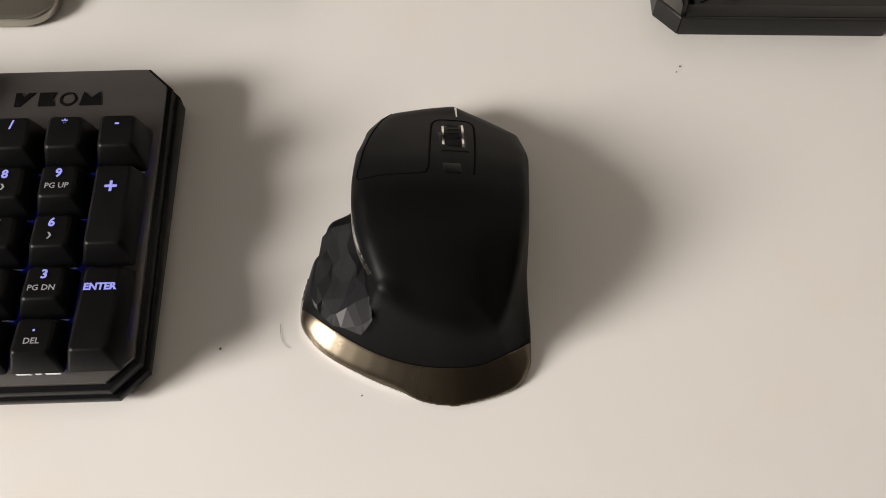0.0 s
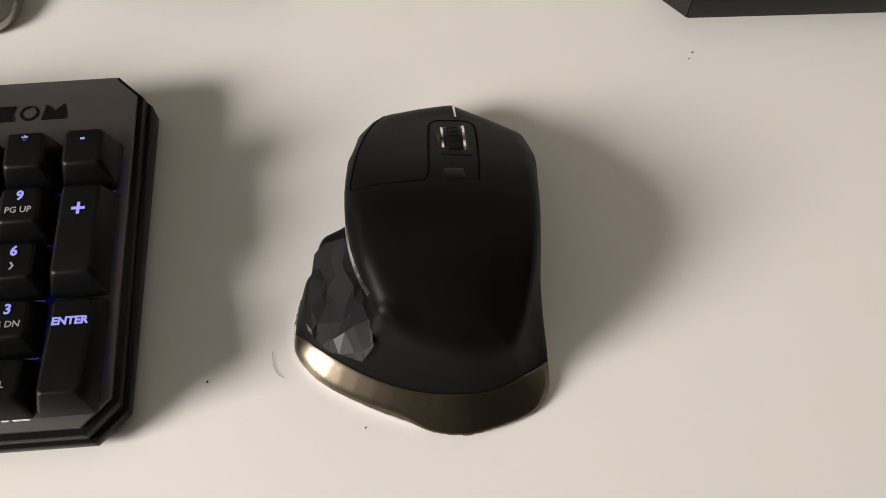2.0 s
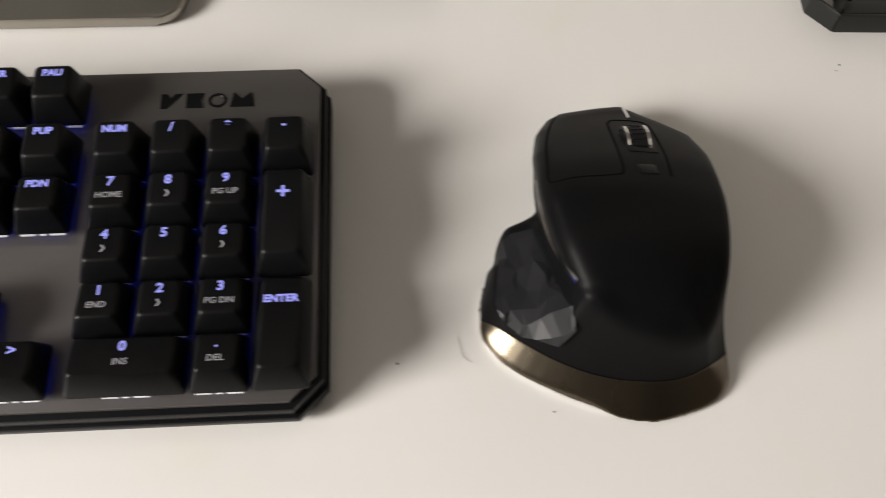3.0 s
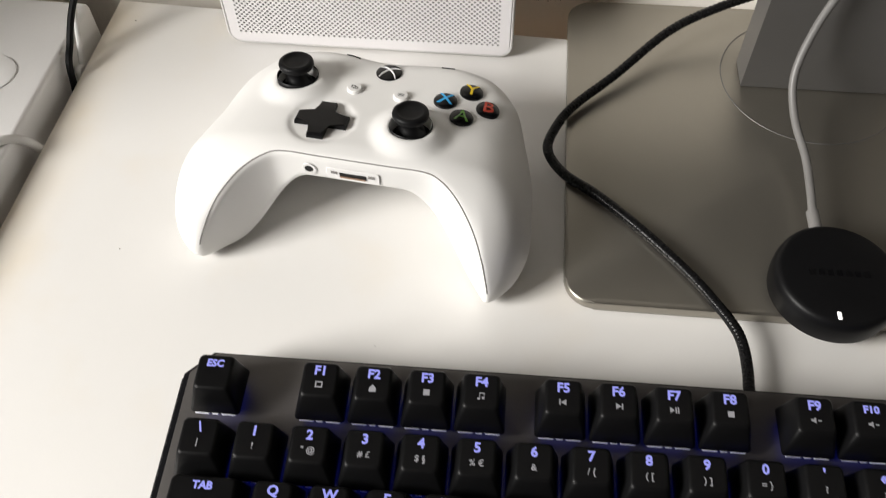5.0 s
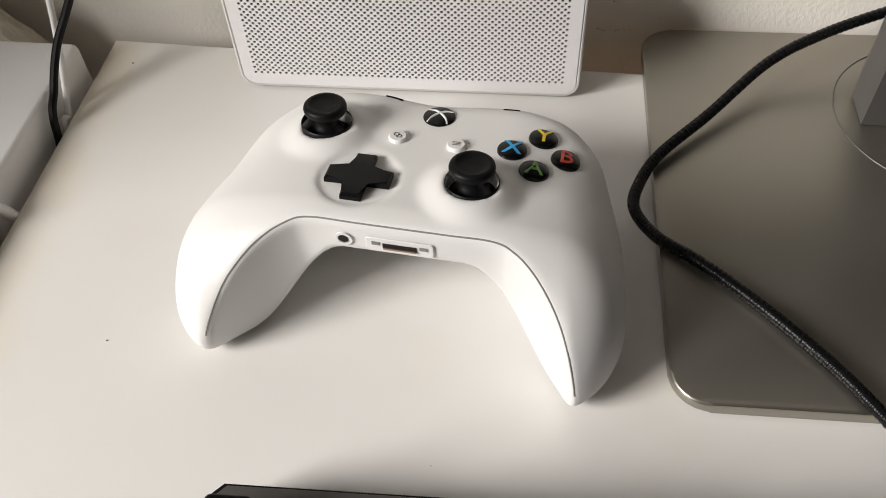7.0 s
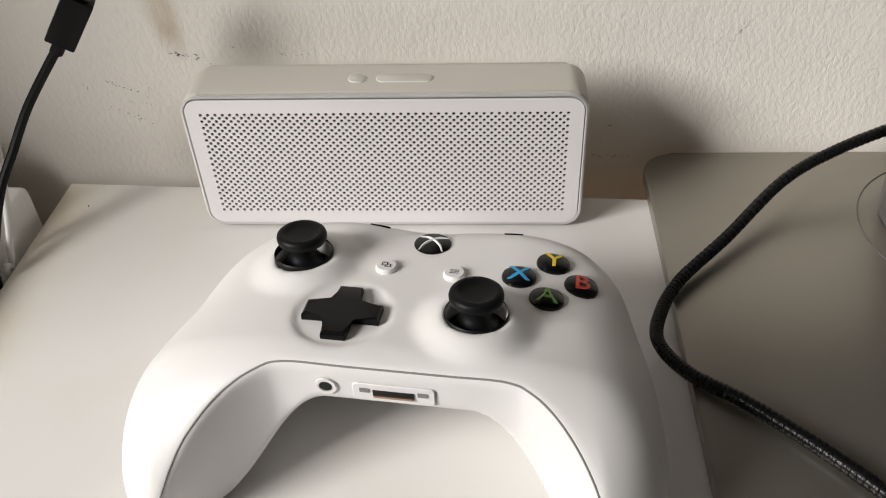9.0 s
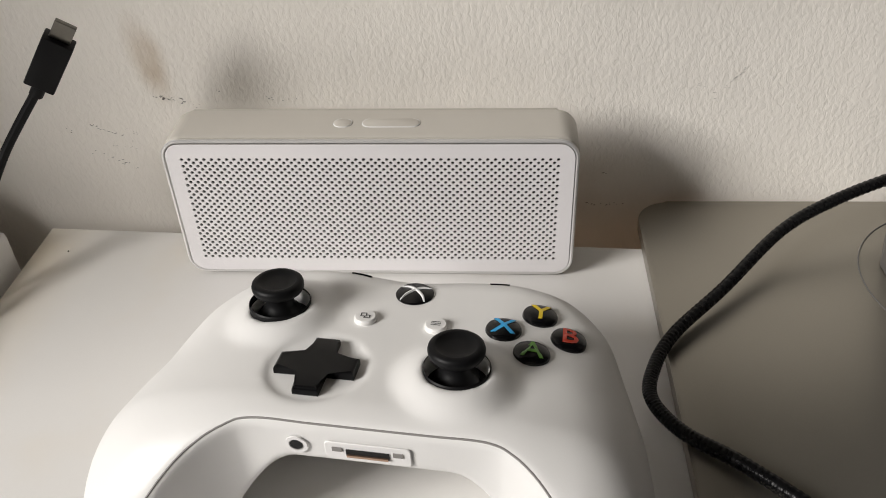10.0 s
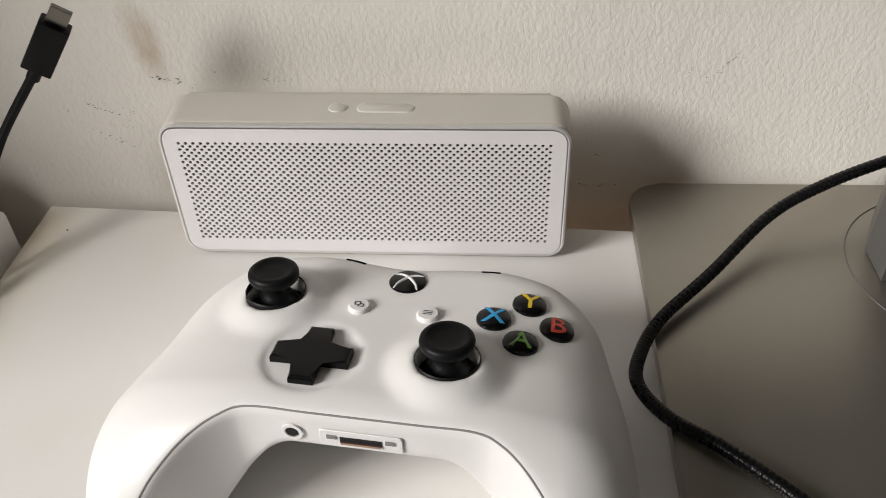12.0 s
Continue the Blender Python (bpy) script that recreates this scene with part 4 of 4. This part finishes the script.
# wheel
slot_at = drop_on(full_tree, 0.0060, 0.0315)
slot = part("wheel_slot", bm_box(-0.0050, 0.0050, -0.0074, 0.0074, -0.003, 0.00012, 0.0001), "key", mouse, "black wheel slot")
slot.matrix_basis = stand(slot_at[0], slot_at[1])
wheel = part("scroll_wheel", bm_lathe([(0.0, -0.0042), (0.0090, -0.0042), (0.0104, -0.0036), (0.0108, -0.0022), (0.0108, 0.0022), (0.0104, 0.0036), (0.0090, 0.0042), (0, 0.0042)], 48), "rubber", mouse, "ribbed scroll wheel with bright sides")
wz = drop_on(full_tree, 0.006, 0.0315)[0].z
wheel.matrix_basis = pose(0.0060, 0.0315, wz - 0.0086, 0, 90, 0)
for s in (-1, 1):
    band = part("wheel_side", bm_lathe([(0.0100, 0), (0.0109, 0.0003), (0.0109, 0.0011), (0.0100, 0.0014)], 48, False), "chrome", wheel)
    band.location = (0, 0, s * 0.0036 - 0.0007)
for k in range(28):
    t = 2 * math.pi * k / 28
    rib = part("rib", bm_box(-0.0003, 0.0003, -0.0003, 0.0003, -0.0022, 0.0022), "rubber", wheel)
    rib.matrix_basis = pose(0.0108 * math.cos(t), 0.0108 * math.sin(t), 0, 0, 0, math.degrees(t))
bz = drop_on(full_tree, 0.005, 0.0150)
mb = part("mode_button", bm_box(-0.0032, 0.0032, -0.0026, 0.0026, -0.002, 0.0004, 0.0005, 2), "black", mouse, "small glossy black button")
mb.matrix_basis = stand(bz[0], bz[1])
# bright notch between the two main buttons
line = [drop_on(full_tree, 0.0082, y)[0] + Vector((0, 0, 0.0001)) for y in (0.0585, 0.056, 0.053, 0.0505)]
part("front_notch", bm_tube(line, 0.0005, 6), "chrome", mouse)


PAD_EDGE = [(-30.5, 6), (-39.5, 6), (-43.2, 3), (-46.6, -20), (-45.2, -24.5), (-39.2, -31.6), (-28, -38.0), (-23.5, -36.5), (-24.5, -24)]


def thumb_facets():
    """Flat facets over the thumb hollow, on a jittered triangle net trimmed to its outline."""
    rnd = random.Random(4)
    bm = bmesh.new()
    net = {}
    for i in range(13):
        for j in range(13):
            x = -54 + i * 3.6 + (j % 2) * 1.8 + rnd.uniform(-1.1, 1.1)
            y = -52 + j * 5.6 + rnd.uniform(-1.6, 1.6)
            cy = min(max(y, -40), 8)
            cx = min(max(x, -46.5), float(ridge_x(cy)) - 2.0)
            high = 0
            for dx, dy in ((0, 0), (1.8, 0), (-1.8, 0), (0, 2.4), (0, -2.4)):
                px, py = (cx + dx) * 0.001, (cy + dy) * 0.001
                q, low = drop_on(full_tree, px, py)[0].z, drop_on(rest_tree, px, py)[0].z
                high = max(high, q if q < low + 0.006 else low)
            net[i, j] = bm.verts.new((x * 0.001, y * 0.001, high + 0.0001 + rnd.uniform(0, 0.0005)))
    for (i, j) in list(net):
        o = j % 2
        for tri in (((i, j), (i + 1, j), (i + o, j + 1)), ((i + 1, j), (i + o + 1, j + 1), (i + o, j + 1))):
            if all(q in net for q in tri):
                bm.faces.new([net[q] for q in tri])
    n = len(PAD_EDGE)
    for k in range(n):
        (ax, ay), (bx, by) = PAD_EDGE[k], PAD_EDGE[(k + 1) % n]
        geom = bm.verts[:] + bm.edges[:] + bm.faces[:]
        bmesh.ops.bisect_plane(bm, geom=geom, plane_co=(ax * 0.001, ay * 0.001, 0), plane_no=(by - ay, -(bx - ax), 0), clear_outer=True)
    return bm


part("thumb_pad", thumb_facets(), "thumb", mouse, "dark faceted rubber thumb rest", smooth=None)

# ---- round black puck with its grey cable ----
puck = thing("wireless_receiver", "round black plastic receiver with a white indicator light", "receiver", pose(0.2455, 0.0965, 0, 0, 0, 0))
PZ = 0.0067
part("body", bm_lathe([(0.0235, PZ - 0.0002), (0.0250, PZ + 0.0010), (0.0254, PZ + 0.004), (0.0254, PZ + 0.0095), (0.0248, PZ + 0.0125), (0.0236, PZ + 0.0137), (0.0222, PZ + 0.0141), (0, PZ + 0.0143)], 72), "black", puck)
part("indicator", bm_box(-0.0036 - 0.0008, -0.0036 + 0.0008, -0.0222, -0.0186, PZ + 0.0138, PZ + 0.0146, 0.0004, 2), "white_led", puck, "small lit white window")
for i in range(7):
    part("embossed_bar", bm_box(-0.012 + i * 0.0036, -0.0098 + i * 0.0036, -0.0015, 0.0012, PZ + 0.0141, PZ + 0.01445), "gloss", puck)
part("strain_relief", bm_tube([(-0.004, 0.022, PZ + 0.009), (-0.004, 0.027, PZ + 0.010), (-0.0042, 0.034, PZ + 0.0105)], 0.0027, 12), "grey_cable", puck)
line = [(0.2413, 0.129, 0.0170), (0.2425, 0.142, 0.0170), (0.2425, 0.160, 0.019), (0.2390, 0.180, 0.024), (0.2380, 0.196, 0.035), (0.2430, 0.206, 0.055), (0.2505, 0.210, 0.080), (0.2580, 0.212, 0.11), (0.264, 0.213, 0.16)]
tagged(part("receiver_cable", bm_tube(spline(line, 10), 0.0019, 10), "grey_cable", None, "grey rubber cable hanging down before the neck", 180), "", "cable")

# ---- white box beside the desk, with its cables ----
box = thing("white_appliance", "white plastic box standing close beside the desk", "appliance", pose(-0.1200, 0.2515, 0, 0, 0, TURN))
part("casing", bm_box(-0.26, 0, -0.34, 0, FLOOR_Z, 0.012, 0.003, 3), "box", box)
disc = part("lid_disc", bm_lathe([(0.0135, 0), (0.0135, 0.0006), (0.0125, 0.0010), (0, 0.0010)], 48), "box", box, "shallow round disc in the lid")
disc.location = (-0.030, -0.060, 0.012)
usb = thing("charging_cable", "black charging cable with a micro plug pointing up", "cable")
line = [(-0.117, 0.190, -0.40), (-0.117, 0.197, -0.06), (-0.1172, 0.204, 0.000), (-0.1180, 0.217, 0.014), (-0.1155, 0.2280, 0.0275), (-0.1100, 0.2360, 0.0390), (-0.1010, 0.2430, 0.0550), (-0.0850, 0.2470, 0.0755)]
part("cord", bm_tube(spline(line, 8), 0.0018, 10), "black", usb)
A0, A1 = Vector((-0.0820, 0.2470, 0.0790)), Vector((-0.0680, 0.2462, 0.0980))
z = (A1 - A0).normalized()
x = Vector((0.45, -0.85, 0.35)).cross(z).normalized()
y = z.cross(x)
plug_m = Matrix.Translation(A0) @ Matrix((x, y, z)).transposed().to_4x4()
for name, bm, mat in (("plug_body", bm_box(-0.0053, 0.0053, -0.0034, 0.0034, 0.0, 0.0215, 0.0006, 2), "black"), ("plug_tip", bm_box(-0.0036, 0.0036, -0.0010, 0.0010, 0.0215, 0.0285, 0.0002, 1), "tip"),
                      ("plug_neck", bm_tube([(0, 0, -0.005), (0, 0, 0.0005)], 0.0025, 12), "black")):
    o = part(name, bm, mat, usb)
    o.matrix_basis = plug_m
line = [(-0.1190, 0.2480, 0.056), (-0.1182, 0.2400, 0.038), (-0.1176, 0.2310, 0.021), (-0.1172, 0.2240, 0.010), (-0.1170, 0.2170, -0.001), (-0.1168, 0.2080, -0.03), (-0.1168, 0.2050, -0.30)]
tagged(part("white_cable", bm_tube(spline(line, 8), 0.0015, 8), "white_cable", None, "thin white cable hanging between the box and the desk", 180), "", "cable")
line = [(-0.152, 0.095, 0.0146), (-0.146, 0.118, 0.0146), (-0.136, 0.138, 0.0150), (-0.126, 0.150, 0.0120), (-0.1185, 0.1565, 0.000), (-0.1175, 0.1600, -0.030), (-0.1175, 0.162, -0.20)]
tagged(part("white_cable", bm_tube(spline(line, 8), 0.0024, 10), "white_cable", None, "thick white cable lying over the edge of the box", 180), "", "cable")

bm = bmesh.new()
bmesh.ops.create_grid(bm, x_segments=22, y_segments=14, size=0.5)
for v in bm.verts:
    x, y = v.co.x, v.co.y
    lump = 0.040 * (1 - (2 * x) ** 4) * (1 - (2 * y) ** 4) + 0.008 * noise.noise(Vector((x * 9, y * 9, 3))) + 0.004 * noise.noise(Vector((x * 25, y * 25, 7)))
    v.co = Vector((-0.208 + x * 0.115, 0.2665 + y * 0.026, -0.012 + lump))
bag = part("paper_bag", bm, "paper", None, "crumpled beige paper tucked behind the white box", smooth=None)
tagged(bag, "", "paper")

# ---- folded black steel stand ----
stand_ob = thing("steel_stand", "black folded steel stand with chamfered open front rail", "stand", pose(0.6425, 0.0695, 0, 0, 0, -2.5))
part("front_rail", bm_box(0.0, 0.090, 0.0, 0.0016, 0.0, 0.0100, 0.0005, 2), "steel", stand_ob)
part("rail_lip", bm_box(0.0016, 0.0895, 0.0017, 0.0085, 0.0085, 0.0100, 0.0004, 2), "steel", stand_ob)
part("end_plate", bm_prism([(-0.0098, 0.0110), (-0.0004, 0.0004), (0.0008, 0.0014), (-0.0086, 0.0116), (-0.0086, 0.20), (-0.0098, 0.20)], 0.0, 0.0100, 0.0003, 1), "steel", stand_ob)
part("end_fold", bm_prism([(-0.0003, 0.0020), (0.0010, 0.0020), (0.0062, 0.0170), (0.0062, 0.20), (0.0050, 0.20), (0.0050, 0.0172)], 0.0, 0.0120, 0.0003, 1), "steel", stand_ob)
part("deck_plate", bm_box(0.0064, 0.2, 0.0088, 0.22, 0.0070, 0.0090, 0.0005, 1), "steel", stand_ob)
part("gusset", bm_prism([(0.009, 0.0105), (0.0105, 0.0105), (0.034, 0.026), (0.034, 0.0275)], 0.0091, 0.0098, 0.0002, 1), "steel", stand_ob)
sc = part("screw", bm_lathe([(0.0037, 0), (0.0037, 0.0012), (0.0028, 0.0022), (0.0016, 0.0023), (0.0014, 0.0012), (0, 0.0012)], 24), "gloss", stand_ob, "black round head screw")
sc.location = (0.0255, 0.0165, 0.0090)

# ---- a flat black box behind ----
flat_ob = part("hard_drive", bm_box(0, 0.080, 0, 0.12, 0, 0.011, 0.0015, 2), "black", None, "flat black portable drive lying on the desk")
tagged(flat_ob, "", "drive")
flat_ob.matrix_world = pose(0.399, 0.103, 0, 0, 0, -4.3)

# ---- dust and scuffs ----
rnd = random.Random(2)
bm = bmesh.new()
for x, y, s in ((0.4548, -0.0708, 0.0005), (0.641, 0.052, 0.0004), (0.639, 0.049, 0.0003), (0.506, -0.090, 0.0003), (-0.098, 0.252, 0.0004), (-0.02, 0.19, 0.0003), (0.06, 0.06, 0.0002), (-0.06, 0.10, 0.0003)):
    vs = bmesh.ops.create_icosphere(bm, subdivisions=1, radius=s, matrix=Matrix.Translation((x, y, s * 0.4)))
tagged(part("dust", bm, "speck", None, "small dark dust specks on the white desk"), "", "dust", "", "stuff")
hair = part("hair_strand", bm_tube(spline([(0.476, -0.062, 0.0003), (0.4765, -0.067, 0.0003), (0.478, -0.070, 0.0003), (0.480, -0.0715, 0.0003)], 5), 0.00006, 5), "speck", None, "thin curled fibre lying on the desk")
tagged(hair, "", "fibre")

bm = bmesh.new()


def scuff_line(x0, z0, x1, z1, n, s):
    for i in range(n):
        t = rnd.random()
        x, z = x0 + (x1 - x0) * t + rnd.gauss(0, 0.0006), z0 + (z1 - z0) * t + rnd.gauss(0, 0.0006)
        a, w, hgt = rnd.uniform(-0.6, 0.6), s * rnd.uniform(0.4, 1.6), s * rnd.uniform(0.2, 0.5)
        c, q = math.cos(a), math.sin(a)
        bm.faces.new([bm.verts.new((x + u * c - v * q, -0.00035, z + u * q + v * c)) for u, v in ((-w, -hgt * 0.3), (w * 0.2, -hgt), (w, 0), (w * 0.1, hgt))])


for args in ((0.1365, 0.0525, 0.152, 0.0495, 18, 0.0006), (0.151, 0.050, 0.158, 0.0475, 8, 0.0003), (0.1085, 0.0385, 0.1255, 0.031, 15, 0.0005), (0.1045, 0.0255, 0.1235, 0.0180, 14, 0.0005),
             (0.1145, 0.029, 0.1265, 0.0265, 9, 0.0003), (0.121, 0.0375, 0.128, 0.034, 6, 0.0003), (0.097, 0.0365, 0.0995, 0.034, 3, 0.0004), (0.1665, 0.0555, 0.1675, 0.0555, 2, 0.0004),
             (0.185, 0.051, 0.200, 0.0505, 8, 0.0004), (0.318, 0.001, 0.335, 0.001, 12, 0.0005), (0.3655, 0.0515, 0.3765, 0.0665, 16, 0.0004), (0.3560, 0.0585, 0.3665, 0.0535, 8, 0.0003), (0.325, 0.016, 0.327, 0.018, 2, 0.0006)):
    scuff_line(*args)
sc = part("wall_scuffs", bm, "scuff", None, "small dark scuff marks on the plaster", smooth=None)
sc.matrix_world = wall_m
tagged(sc, "", "scuff marks", "", "stuff")
